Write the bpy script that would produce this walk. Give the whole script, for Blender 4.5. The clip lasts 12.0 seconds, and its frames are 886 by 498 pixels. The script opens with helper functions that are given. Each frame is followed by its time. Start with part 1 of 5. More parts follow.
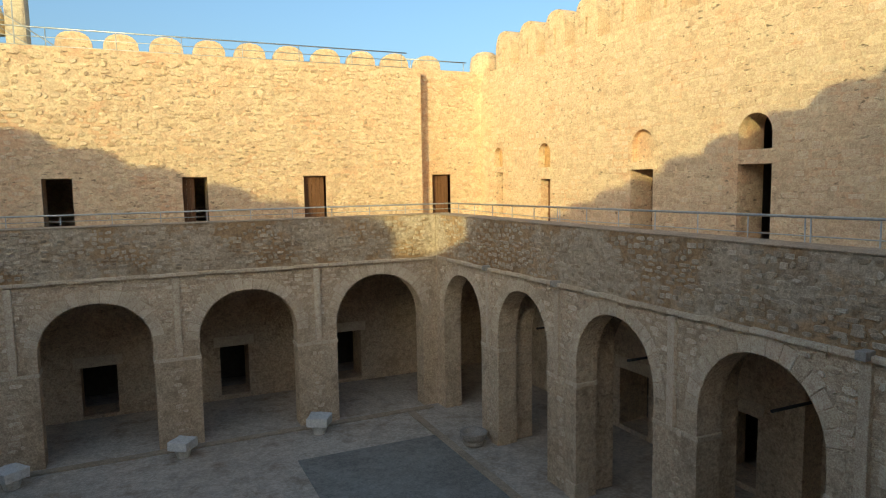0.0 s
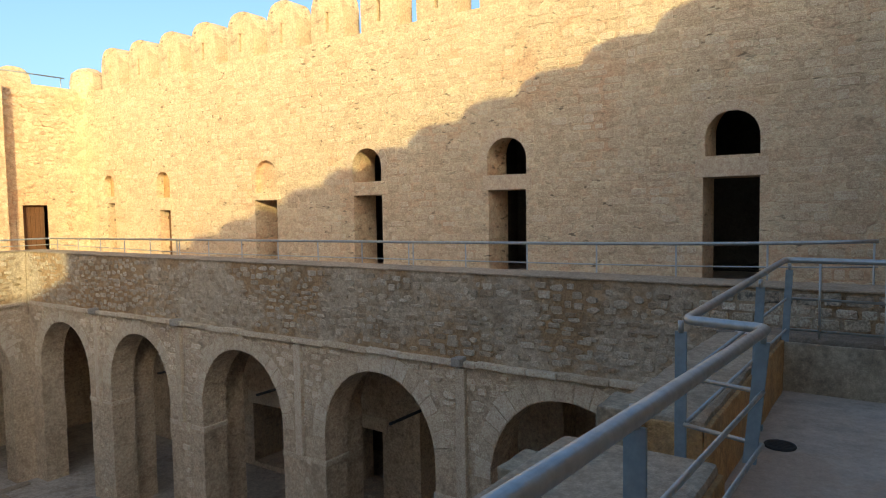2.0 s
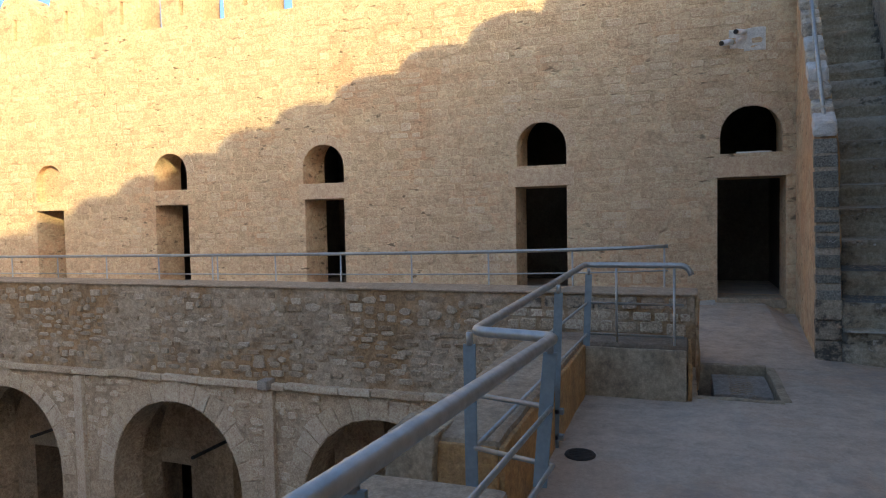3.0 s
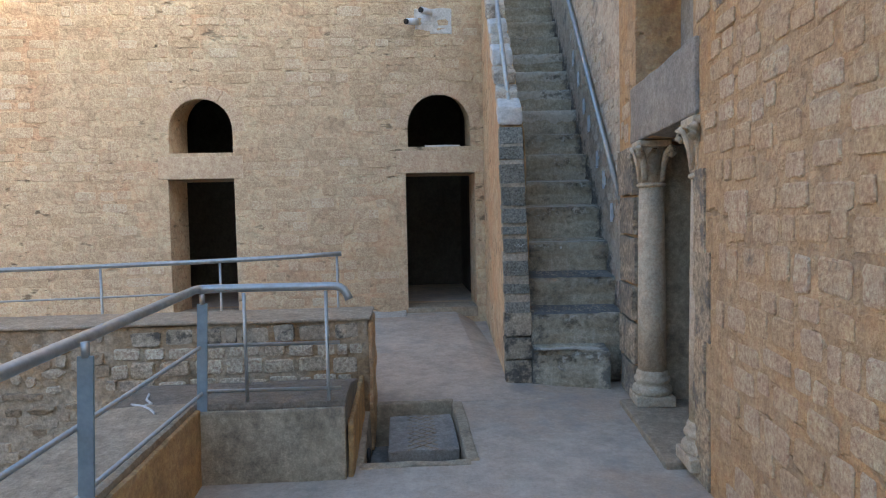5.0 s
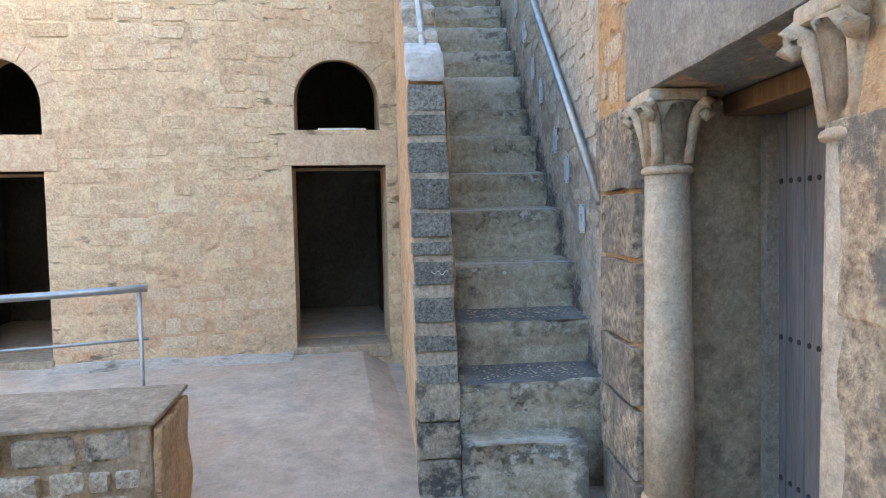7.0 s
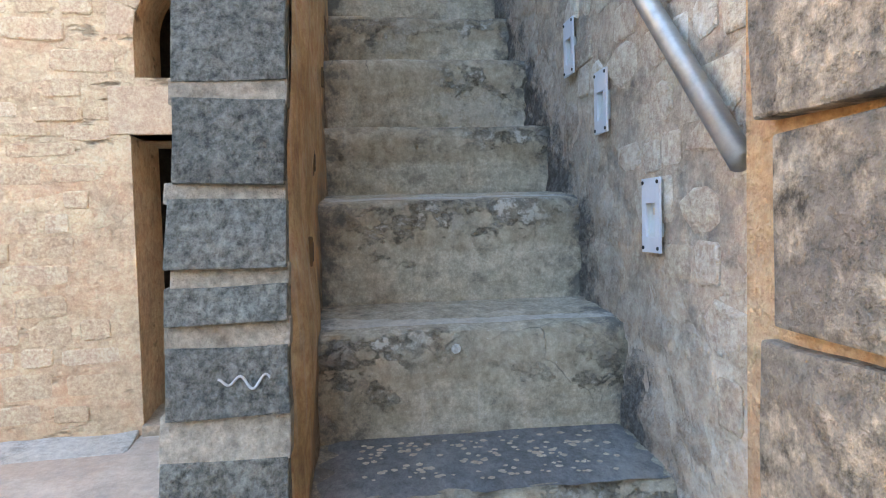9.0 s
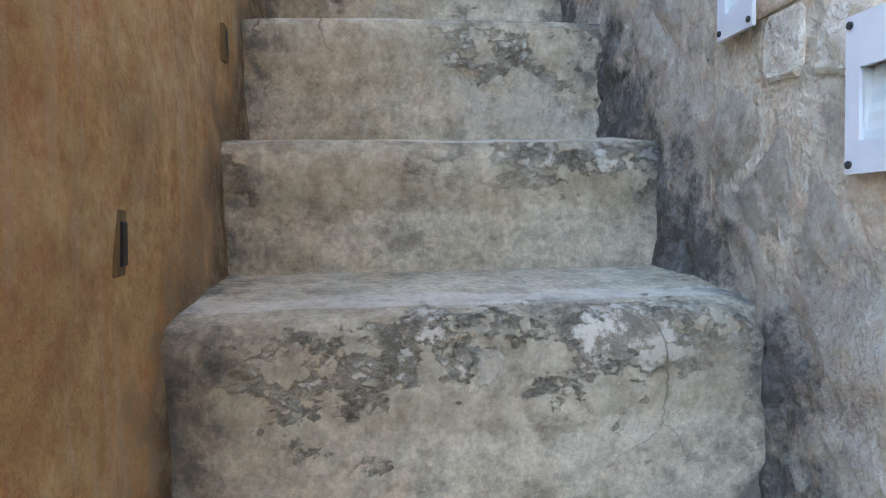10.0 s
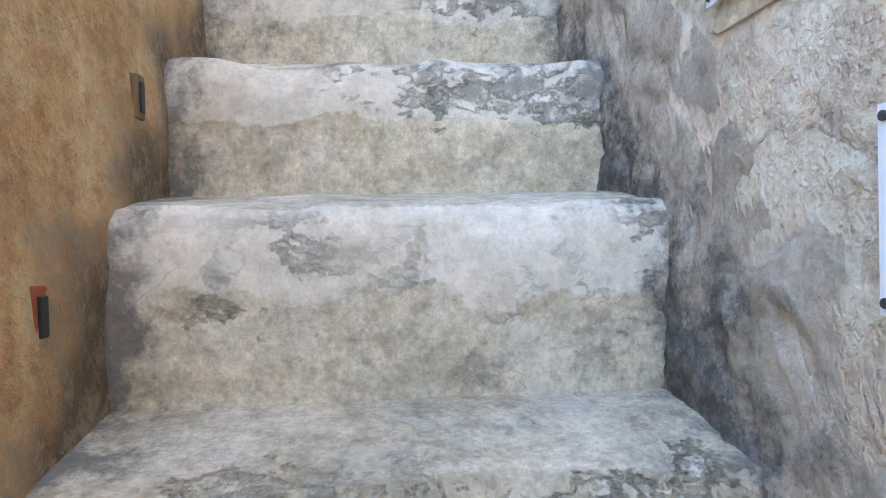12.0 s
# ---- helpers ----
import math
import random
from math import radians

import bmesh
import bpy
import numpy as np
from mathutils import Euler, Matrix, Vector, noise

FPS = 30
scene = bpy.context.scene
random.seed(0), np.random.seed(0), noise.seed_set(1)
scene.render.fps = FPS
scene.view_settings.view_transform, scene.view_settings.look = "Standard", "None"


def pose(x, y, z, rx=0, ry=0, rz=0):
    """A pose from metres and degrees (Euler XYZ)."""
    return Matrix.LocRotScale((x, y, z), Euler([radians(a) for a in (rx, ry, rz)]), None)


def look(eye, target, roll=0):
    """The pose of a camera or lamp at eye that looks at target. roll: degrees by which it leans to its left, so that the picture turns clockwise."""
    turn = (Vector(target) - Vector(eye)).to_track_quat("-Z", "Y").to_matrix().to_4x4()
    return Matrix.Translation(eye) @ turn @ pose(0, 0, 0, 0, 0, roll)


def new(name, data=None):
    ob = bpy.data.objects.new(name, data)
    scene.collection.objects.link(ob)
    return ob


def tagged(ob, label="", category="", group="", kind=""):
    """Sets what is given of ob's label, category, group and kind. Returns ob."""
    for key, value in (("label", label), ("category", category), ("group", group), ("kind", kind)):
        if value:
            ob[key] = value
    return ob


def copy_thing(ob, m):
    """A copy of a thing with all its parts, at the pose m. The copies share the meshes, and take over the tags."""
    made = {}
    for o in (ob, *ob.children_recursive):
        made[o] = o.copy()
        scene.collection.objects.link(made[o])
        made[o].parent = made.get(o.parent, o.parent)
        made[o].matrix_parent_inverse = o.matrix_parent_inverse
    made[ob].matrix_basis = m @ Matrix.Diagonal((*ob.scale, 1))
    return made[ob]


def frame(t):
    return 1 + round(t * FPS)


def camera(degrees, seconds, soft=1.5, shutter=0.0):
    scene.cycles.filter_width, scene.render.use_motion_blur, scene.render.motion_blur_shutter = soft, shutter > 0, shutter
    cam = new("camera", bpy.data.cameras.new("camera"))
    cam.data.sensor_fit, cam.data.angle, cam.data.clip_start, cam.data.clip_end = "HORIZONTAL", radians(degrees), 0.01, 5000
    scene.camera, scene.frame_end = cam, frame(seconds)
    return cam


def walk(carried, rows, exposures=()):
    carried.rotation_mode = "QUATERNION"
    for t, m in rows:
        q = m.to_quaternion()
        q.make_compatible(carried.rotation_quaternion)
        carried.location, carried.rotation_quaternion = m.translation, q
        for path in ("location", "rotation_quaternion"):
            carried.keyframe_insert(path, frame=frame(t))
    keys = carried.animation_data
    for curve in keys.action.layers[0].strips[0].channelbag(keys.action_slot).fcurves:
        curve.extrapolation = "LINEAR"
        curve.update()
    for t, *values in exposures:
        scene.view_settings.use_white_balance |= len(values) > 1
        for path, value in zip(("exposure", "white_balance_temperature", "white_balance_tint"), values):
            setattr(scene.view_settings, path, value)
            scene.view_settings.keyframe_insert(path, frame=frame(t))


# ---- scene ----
cam = camera(67.3, 12.0, soft=1.1)
# seconds, x, y, z, yaw, pitch, roll
PATH = [
    (0.0, 0.210, 0.042, 1.625, -24.89, -5.82, 0.91),
    (0.5, 0.231, 0.108, 1.625, -35.01, -5.57, 0.90),
    (1.0, 0.302, 0.143, 1.620, -42.62, -5.61, 0.97),
    (1.5, 0.386, 0.134, 1.568, -50.43, -5.69, 1.06),
    (2.0, 0.550, 0.070, 1.561, -55.48, -3.50, 0.96),
    (2.5, 0.745, 0.033, 1.526, -61.16, -2.61, 0.91),
    (3.0, 1.075, 0.037, 1.499, -69.73, -2.64, 1.17),
    (3.5, 1.470, 0.004, 1.462, -77.71, -2.81, 1.21),
    (5.5, 3.492, -0.400, 1.481, -96.20, -2.99, 1.27),
    (6.0, 4.035, -0.523, 1.482, -97.45, -2.88, 1.38),
    (6.5, 4.591, -0.622, 1.481, -98.45, -2.88, 1.34),
    (7.0, 5.150, -0.740, 1.484, -99.45, -2.76, 1.30),
    (9.0, 7.478, -1.420, 1.460, -101.35, -2.64, 1.44),
    (9.5, 8.037, -1.551, 1.483, -100.81, -2.58, 1.47),
    (10.0, 8.589, -1.636, 1.641, -100.80, -2.71, 0.93),
    (10.5, 8.953, -1.762, 1.897, -100.34, -2.21, 1.59),
    (11.0, 9.207, -1.802, 2.081, -100.17, -1.41, 0.81),
    (11.5, 9.440, -1.815, 2.327, -99.95, -0.94, 0.51),
    (12.0, 9.659, -1.841, 2.581, -99.44, -0.59, 1.14),
]
EXPOSE = [  # seconds, stops, kelvin, tint
    (0.0, 1.35, 7350, 4), (2.0, 1.6, 7350, 9), (3.5, 2.05, 7200, 15), (5.5, 3.1, 7250, 11), (7.0, 3.74, 7250, 11),
    (9.0, 4.25, 7850, 15), (9.8, 4.68, 8250, 18), (10.5, 5.2, 8250, 18), (12.0, 5.3, 8350, 21)]
walk(cam, [(t, pose(x, y, z, 90 + pitch, roll, yaw)) for t, x, y, z, yaw, pitch, roll in PATH], EXPOSE)

# ---- light: a low sun from the south-west and the open sky ----
SUN_ELEV, SUN_WAY = 11.9, Vector((0.692, 0.692, -0.206))
world = bpy.data.worlds.new("sky")
scene.world = world
world.use_nodes = True
wn = world.node_tree
sky = wn.nodes.new("ShaderNodeTexSky")
sky.sky_type, sky.sun_disc = "NISHITA", False
sky.sun_elevation, sky.sun_rotation = radians(SUN_ELEV), radians(225)
sky.air_density, sky.dust_density, sky.ozone_density = 1.0, 3.9, 4.0
wn.links.new(sky.outputs["Color"], wn.nodes["Background"].inputs["Color"])
wn.nodes["Background"].inputs["Strength"].default_value = 0.125
sun_data = bpy.data.lights.new("sun", "SUN")
sun_data.energy, sun_data.angle, sun_data.color = 1.5, radians(0.6), (1.0, 0.91, 0.50)
sun = new("sun", sun_data)
sun.matrix_world = look((-30, -30, 20), Vector((-30, -30, 20)) + SUN_WAY)


# ---- materials ----
class Mat:
    """Small node-building helper."""

    def __init__(self, name):
        self.m = bpy.data.materials.new(name)
        self.m.use_nodes = True
        self.t = self.m.node_tree
        self.b = self.t.nodes["Principled BSDF"]
        self.co = self.t.nodes.new("ShaderNodeTexCoord").outputs["Object"]

    def node(self, kind, **values):
        n = self.t.nodes.new(kind)
        for key, v in values.items():
            sock = n.inputs[key.replace("_", " ")]
            if isinstance(v, bpy.types.NodeSocket):
                self.t.links.new(v, sock)
            else:
                sock.default_value = v
        return n

    def scaled(self, sx, sy, sz):
        return self.node("ShaderNodeMapping", Vector=self.co, Scale=(sx, sy, sz)).outputs[0]

    def noise(self, scale, detail=4.0, rough=0.6, vec=None):
        return self.node("ShaderNodeTexNoise", Vector=vec or self.co, Scale=scale, Detail=detail, Roughness=rough).outputs[0]

    def ramp(self, fac, stops):
        n = self.t.nodes.new("ShaderNodeValToRGB")
        self.t.links.new(fac, n.inputs[0])
        e = n.color_ramp.elements
        while len(e) < len(stops):
            e.new(0.5)
        for k, (p, c) in enumerate(stops):
            e[k].position, e[k].color = p, (*c, 1.0) if len(c) == 3 else c
        return n.outputs[0]

    def grey(self, fac, a, b, va=0.0, vb=1.0):
        return self.ramp(fac, [(a, (va,) * 3), (b, (vb,) * 3)])

    def mix(self, fac, a, b, how="MIX"):
        n = self.t.nodes.new("ShaderNodeMix")
        n.data_type, n.blend_type = "RGBA", how
        for sock, v in ((n.inputs[0], fac), (n.inputs[6], a), (n.inputs[7], b)):
            if isinstance(v, bpy.types.NodeSocket):
                self.t.links.new(v, sock)
            elif isinstance(v, tuple):
                sock.default_value = (*v, 1.0)
            else:
                sock.default_value = v
        return n.outputs[2]

    def math(self, how, a, b=0.0):
        n = self.t.nodes.new("ShaderNodeMath")
        n.operation = how
        for sock, v in zip(n.inputs, (a, b)):
            if isinstance(v, bpy.types.NodeSocket):
                self.t.links.new(v, sock)
            else:
                sock.default_value = v
        return n.outputs[0]

    def bump(self, height, strength, distance, normal=None):
        n = self.node("ShaderNodeBump", Height=height, Strength=strength, Distance=distance)
        if normal:
            self.t.links.new(normal, n.inputs["Normal"])
        return n.outputs[0]

    def done(self, color, rough=0.9, normal=None, metal=0.0):
        for key, v in (("Base Color", color), ("Roughness", rough), ("Normal", normal), ("Metallic", metal)):
            if v is None:
                continue
            if isinstance(v, bpy.types.NodeSocket):
                self.t.links.new(v, self.b.inputs[key])
            else:
                self.b.inputs[key].default_value = (*v, 1.0) if isinstance(v, tuple) else v
        self.b.inputs["Specular IOR Level"].default_value = 0.25
        return self.m


def masonry(name, low, mid, high, scale=1.0, stain=None, stain_amount=0.35, relief=0.03, courses=True, seed=0.0, cell=(2.7, 6.0), joint=0.5, pits=0.0, patch=None, patch_amount=0.6, grain=1.0, patch_from=0.52):
    """Weathered wall ground: tones at several scales, dirt with a shape of its own, gritty relief and, for courses, irregular flush stones."""
    m = Mat(name)
    off = m.node("ShaderNodeMapping", Vector=m.co, Location=(seed, seed * 0.7, seed * 0.3)).outputs[0]
    big = m.noise(0.55 * scale, 5, 0.6, off)
    small = m.noise(6.0 * scale, 5, 0.62, off)
    grit = m.noise(55.0 * scale, 5, 0.8, off)
    mid_grain = m.noise(19.0 * scale, 5, 0.62, off)
    c = m.ramp(big, [(0.3, low), (0.5, mid), (0.72, high)])
    c = m.mix(0.36, c, m.ramp(small, [(0.32, tuple(v * 0.55 for v in mid)), (0.5, mid), (0.68, tuple(min(1, v * 1.4) for v in mid))]))
    if patch:
        c = m.mix(m.math("MULTIPLY", m.grey(m.noise(0.9 * scale, 7, 0.62, m.node("ShaderNodeMapping", Vector=off, Location=(4.3, 1.9, 6.1)).outputs[0]), patch_from, patch_from + 0.08), patch_amount), c, patch)
    c = m.mix(min(1.0, 0.4 * grain), c, m.ramp(grit, [(0.34, (0.25,) * 3), (0.66, (0.75,) * 3)]), "OVERLAY")
    c = m.mix(min(1.0, 0.34 * grain), c, m.ramp(mid_grain, [(0.35, (0.25,) * 3), (0.65, (0.75,) * 3)]), "OVERLAY")
    if stain:
        c = m.mix(m.math("MULTIPLY", m.grey(m.noise(1.7 * scale, 10, 0.75, off), 0.52, 0.66), stain_amount), c, stain)
    n = m.bump(grit, 0.5, 0.012)
    n = m.bump(mid_grain, 0.8, relief * 0.5, n)
    n = m.bump(small, 0.9, relief, n)
    if courses:
        warp = m.node("ShaderNodeMix")
        warp.data_type, warp.blend_type = "RGBA", "LINEAR_LIGHT"
        warp.inputs[0].default_value = 0.05
        m.t.links.new(off, warp.inputs[6])
        nz = m.t.nodes.new("ShaderNodeTexNoise")
        nz.inputs["Scale"].default_value = 2.5
        m.t.links.new(off, nz.inputs["Vector"])
        m.t.links.new(nz.outputs["Color"], warp.inputs[7])
        v = m.node("ShaderNodeMapping", Vector=warp.outputs[2], Scale=(cell[0], cell[0], cell[1])).outputs[0]
        edge = m.t.nodes.new("ShaderNodeTexVoronoi")
        edge.feature = "DISTANCE_TO_EDGE"
        tone = m.t.nodes.new("ShaderNodeTexVoronoi")
        for q in (edge, tone):
            q.inputs["Scale"].default_value = 1.0
            q.inputs["Randomness"].default_value = 0.8
            m.t.links.new(v, q.inputs["Vector"])
        sep = m.node("ShaderNodeSeparateColor", Color=tone.outputs["Color"])
        c = m.mix(0.32, c, m.ramp(sep.outputs[0], [(0.0, (0.30,) * 3), (0.5, (0.5,) * 3), (1.0, (0.68,) * 3)]), "OVERLAY")
        gap = m.grey(edge.outputs["Distance"], 0.0, 0.09, 1.0, 0.0)
        fade = m.grey(m.noise(1.1, 4, 0.6, off), 0.36, 0.58, 0.15, 1.0)
        gap = m.math("MULTIPLY", gap, fade)
        c = m.mix(m.math("MULTIPLY", gap, joint), c, tuple(v * 0.42 for v in mid))
        n = m.bump(gap, min(1.0, joint * 1.6), -0.02, n)
        n = m.bump(sep.outputs[1], 0.25, 0.012, n)
    if pits:
        p = m.grey(m.noise(5.5, 3, 0.55, m.node("ShaderNodeMapping", Vector=off, Scale=(1.0, 1.0, 2.6)).outputs[0]), 0.60, 0.70)
        p = m.math("MULTIPLY", p, m.grey(m.noise(0.8, 2, 0.5, off), 0.40, 0.56))
        # pits are also coloured darker, as the shade inside eroded holes
        c = m.mix(m.math("MULTIPLY", p, pits), c, tuple(v * 0.4 for v in mid))
        n = m.bump(p, 0.8, -0.018, n)
    return m.done(c, 0.93, n)


def stone(name, tones, grit_scale=45.0, per_object=False, pits=0.5, lichen=None, lichen_amount=0.0, contrast=0.5, lichen_from=0.5):
    """Single stones: each with its own tone, pitted and grainy."""
    m = Mat(name)
    if per_object:
        rnd = m.t.nodes.new("ShaderNodeObjectInfo").outputs["Random"]
        vec = m.t.nodes.new("ShaderNodeNewGeometry").outputs["Position"]
    else:
        rnd = m.t.nodes.new("ShaderNodeNewGeometry").outputs["Random Per Island"]
        vec = m.co
    k = len(tones)
    c = m.ramp(rnd, [(i / max(1, k - 1), t) for i, t in enumerate(tones)])
    small = m.noise(9.0, 6, 0.7, vec)
    grit = m.noise(grit_scale, 5, 0.75, vec)
    c = m.mix(0.55, c, m.ramp(small, [(0.3, (0.3,) * 3), (0.7, (0.72,) * 3)]), "OVERLAY")
    c = m.mix(contrast, c, m.ramp(grit, [(0.34, (0.15,) * 3), (0.66, (0.85,) * 3)]), "OVERLAY")
    if lichen:
        c = m.mix(m.math("MULTIPLY", m.grey(m.noise(3.4, 9, 0.75, vec), lichen_from, lichen_from + 0.08), lichen_amount), c, lichen)
    n = m.bump(grit, pits, 0.015)
    n = m.bump(small, 0.8, 0.035, n)
    return m.done(c, 0.92, n)


def cement(name):
    """Layered old cement: washed bands, lime runs, black growth, flaked patches and fine cracks."""
    m = Mat(name)
    vec = m.co
    band = m.noise(2.0, 6, 0.62, m.scaled(0.7, 0.7, 5.0))
    blot = m.noise(4.5, 9, 0.72)
    fine = m.noise(24.0, 8, 0.8)
    speck = m.noise(150.0, 3, 0.7)
    coat = m.t.nodes.new("ShaderNodeAttribute")
    coat.attribute_name = "coat"
    ragged = m.math("MULTIPLY", m.noise(3.2, 7, 0.65), 0.8)
    run = m.noise(9.0, 5, 0.6, m.scaled(3.0, 3.0, 0.35))
    old_coat = m.grey(m.math("ADD", coat.outputs["Fac"], ragged), 0.88, 0.97)
    lime_coat = m.grey(m.math("ADD", m.math("MULTIPLY", coat.outputs["Fac"], -1.0), ragged), 0.98, 1.03)
    c = m.ramp(band, [(0.30, (0.26, 0.205, 0.135)), (0.42, (0.38, 0.315, 0.22)), (0.54, (0.51, 0.455, 0.35)), (0.68, (0.41, 0.375, 0.295))])
    c = m.mix(0.5, c, m.ramp(blot, [(0.33, (0.25, 0.195, 0.125)), (0.5, (0.41, 0.35, 0.255)), (0.66, (0.56, 0.505, 0.40))]))
    c = m.mix(0.6, c, m.ramp(fine, [(0.34, (0.2,) * 3), (0.66, (0.8,) * 3)]), "OVERLAY")
    c = m.mix(0.4, c, m.ramp(m.noise(95.0, 5, 0.8), [(0.36, (0.25,) * 3), (0.64, (0.75,) * 3)]), "OVERLAY")
    c = m.mix(m.math("MULTIPLY", m.grey(run, 0.58, 0.70), 0.15), c, (0.62, 0.61, 0.57))
    c = m.mix(m.math("MULTIPLY", old_coat, 0.55), c, m.mix(m.grey(fine, 0.4, 0.62), (0.25, 0.195, 0.125), (0.43, 0.36, 0.255)))
    c = m.mix(m.math("MULTIPLY", lime_coat, 0.55), c, m.mix(m.grey(fine, 0.4, 0.62), (0.52, 0.48, 0.40), (0.66, 0.63, 0.56)))
    dark = m.math("MULTIPLY", m.grey(m.noise(6.5, 10, 0.78, m.node("ShaderNodeMapping", Vector=vec, Location=(3.1, 7.7, 1.9), Scale=(1.0, 1.0, 1.5)).outputs[0]), 0.55, 0.61), m.grey(m.noise(1.6, 3, 0.5), 0.45, 0.58))
    c = m.mix(m.math("MULTIPLY", dark, 0.4), c, (0.085, 0.08, 0.07))
    wear = m.t.nodes.new("ShaderNodeAttribute")
    wear.attribute_name = "wear"
    damp = m.t.nodes.new("ShaderNodeAttribute")
    damp.attribute_name = "damp"
    wn_ = m.noise(7.0, 9, 0.75, m.node("ShaderNodeMapping", Vector=vec, Location=(1.7, 4.4, 8.8), Scale=(1.0, 1.0, 1.6)).outputs[0])
    chips = m.math("MULTIPLY", m.grey(m.math("ADD", m.math("MULTIPLY", wear.outputs["Fac"], 0.16), wn_), 0.65, 0.70), m.grey(m.noise(2.1, 3, 0.5), 0.43, 0.56))
    c = m.mix(m.math("MULTIPLY", chips, 0.62), c, m.ramp(m.noise(16.0, 7, 0.75), [(0.42, (0.05, 0.047, 0.042)), (0.50, (0.20, 0.175, 0.14)), (0.56, (0.62, 0.585, 0.50))]))
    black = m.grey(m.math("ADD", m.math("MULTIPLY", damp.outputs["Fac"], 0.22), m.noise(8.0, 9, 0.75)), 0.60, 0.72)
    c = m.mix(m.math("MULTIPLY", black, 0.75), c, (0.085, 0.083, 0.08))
    flake = m.grey(m.noise(3.3, 10, 0.7, m.node("ShaderNodeMapping", Vector=vec, Location=(9.1, 2.2, 5.3)).outputs[0]), 0.60, 0.62)
    c = m.mix(m.math("MULTIPLY", flake, 0.25), c, (0.58, 0.545, 0.47))
    c = m.mix(m.math("MULTIPLY", m.grey(speck, 0.66, 0.72), 0.4), c, (0.75, 0.74, 0.70))
    crack = m.t.nodes.new("ShaderNodeTexVoronoi")
    crack.feature = "DISTANCE_TO_EDGE"
    crack.inputs["Scale"].default_value = 3.0
    warp = m.node("ShaderNodeMix")
    warp.data_type, warp.blend_type = "RGBA", "LINEAR_LIGHT"
    warp.inputs[0].default_value = 0.18
    nz = m.node("ShaderNodeTexNoise", Vector=vec, Scale=3.0, Detail=6.0)
    m.t.links.new(vec, warp.inputs[6])
    m.t.links.new(nz.outputs["Color"], warp.inputs[7])
    m.t.links.new(warp.outputs[2], crack.inputs["Vector"])
    line = m.math("MULTIPLY", m.grey(crack.outputs["Distance"], 0.0, 0.007, 1.0, 0.0), m.grey(m.noise(1.3, 3, 0.5), 0.56, 0.66))
    c = m.mix(m.math("MULTIPLY", line, 0.7), c, (0.12, 0.105, 0.085))
    n = m.bump(fine, 0.45, 0.008)
    n = m.bump(blot, 0.6, 0.012, n)
    n = m.bump(flake, 0.5, 0.006, n)
    n = m.bump(dark, 0.4, -0.006, n)
    n = m.bump(chips, 0.8, -0.012, n)
    n = m.bump(line, 0.6, -0.006, n)
    return m.done(c, 0.9, n)


def damp_wall(name, low, mid, high, black, scale, reach=0.42, lime=0.0):
    """Old mortar or plaster with black growth that starts at the treads."""
    m = Mat(name)
    damp = m.t.nodes.new("ShaderNodeAttribute")
    damp.attribute_name = "damp"
    big, small, fine = m.noise(2.0 * scale, 6, 0.65), m.noise(7.0 * scale, 9, 0.75), m.noise(30.0 * scale, 6, 0.8)
    c = m.ramp(big, [(0.3, low), (0.5, mid), (0.7, high)])
    c = m.mix(0.5, c, m.ramp(small, [(0.33, tuple(v * 0.6 for v in low)), (0.5, mid), (0.67, tuple(min(1, v * 1.2) for v in high))]))
    c = m.mix(0.55, c, m.ramp(fine, [(0.34, (0.18,) * 3), (0.66, (0.82,) * 3)]), "OVERLAY")
    runs = m.grey(m.noise(8.0, 5, 0.6, m.scaled(2.5, 2.5, 0.4)), 0.55, 0.68)
    c = m.mix(m.math("MULTIPLY", runs, 0.08 if lime > 0.5 else 0.2), c, tuple(v * 0.5 for v in low))
    if lime:
        drip = m.math("MULTIPLY", m.grey(m.noise(14.0, 4, 0.6, m.scaled(3.0, 3.0, 0.14)), 0.55, 0.61), m.grey(m.noise(1.1, 4, 0.6), 0.42, 0.5))
        c = m.mix(m.math("MULTIPLY", drip, lime * 0.45), c, (0.66, 0.58, 0.46))
        blotch = m.grey(m.noise(2.6, 8, 0.7, m.node("ShaderNodeMapping", Vector=m.co, Location=(2.2, 8.1, 3.3)).outputs[0]), 0.54, 0.62)
        c = m.mix(m.math("MULTIPLY", blotch, 0.3), c, tuple(v * 0.5 for v in mid))
    g = m.grey(m.math("ADD", m.math("MULTIPLY", damp.outputs["Fac"], reach), m.noise(6.0, 10, 0.78)), 0.66, 0.78)
    c = m.mix(m.math("MULTIPLY", g, 0.88), c, m.mix(m.grey(fine, 0.45, 0.6), black, tuple(v * 2.6 for v in black)))
    n = m.bump(fine, 1.0, 0.014)
    n = m.bump(small, 0.9, 0.03, n)
    n = m.bump(big, 0.7, 0.06, n)
    n = m.bump(g, 0.4, -0.008, n)
    return m.done(c, 0.9, n)


M_damp_lime = damp_wall("damp lime mortar", (0.54, 0.42, 0.31), (0.66, 0.54, 0.42), (0.75, 0.65, 0.53), (0.085, 0.082, 0.077), 1.3, 0.36, 0.25)
M_ochre_wall = damp_wall("rough ochre plaster", (0.56, 0.315, 0.14), (0.68, 0.43, 0.215), (0.76, 0.57, 0.37), (0.14, 0.105, 0.075), 0.8, 0.42, 0.6)
GOLD = [(0.595, 0.43, 0.275), (0.66, 0.49, 0.325), (0.56, 0.40, 0.25), (0.63, 0.463, 0.30), (0.67, 0.52, 0.36)]
FIELD = [(0.42, 0.335, 0.24), (0.54, 0.45, 0.34), (0.34, 0.25, 0.165), (0.47, 0.385, 0.285)]
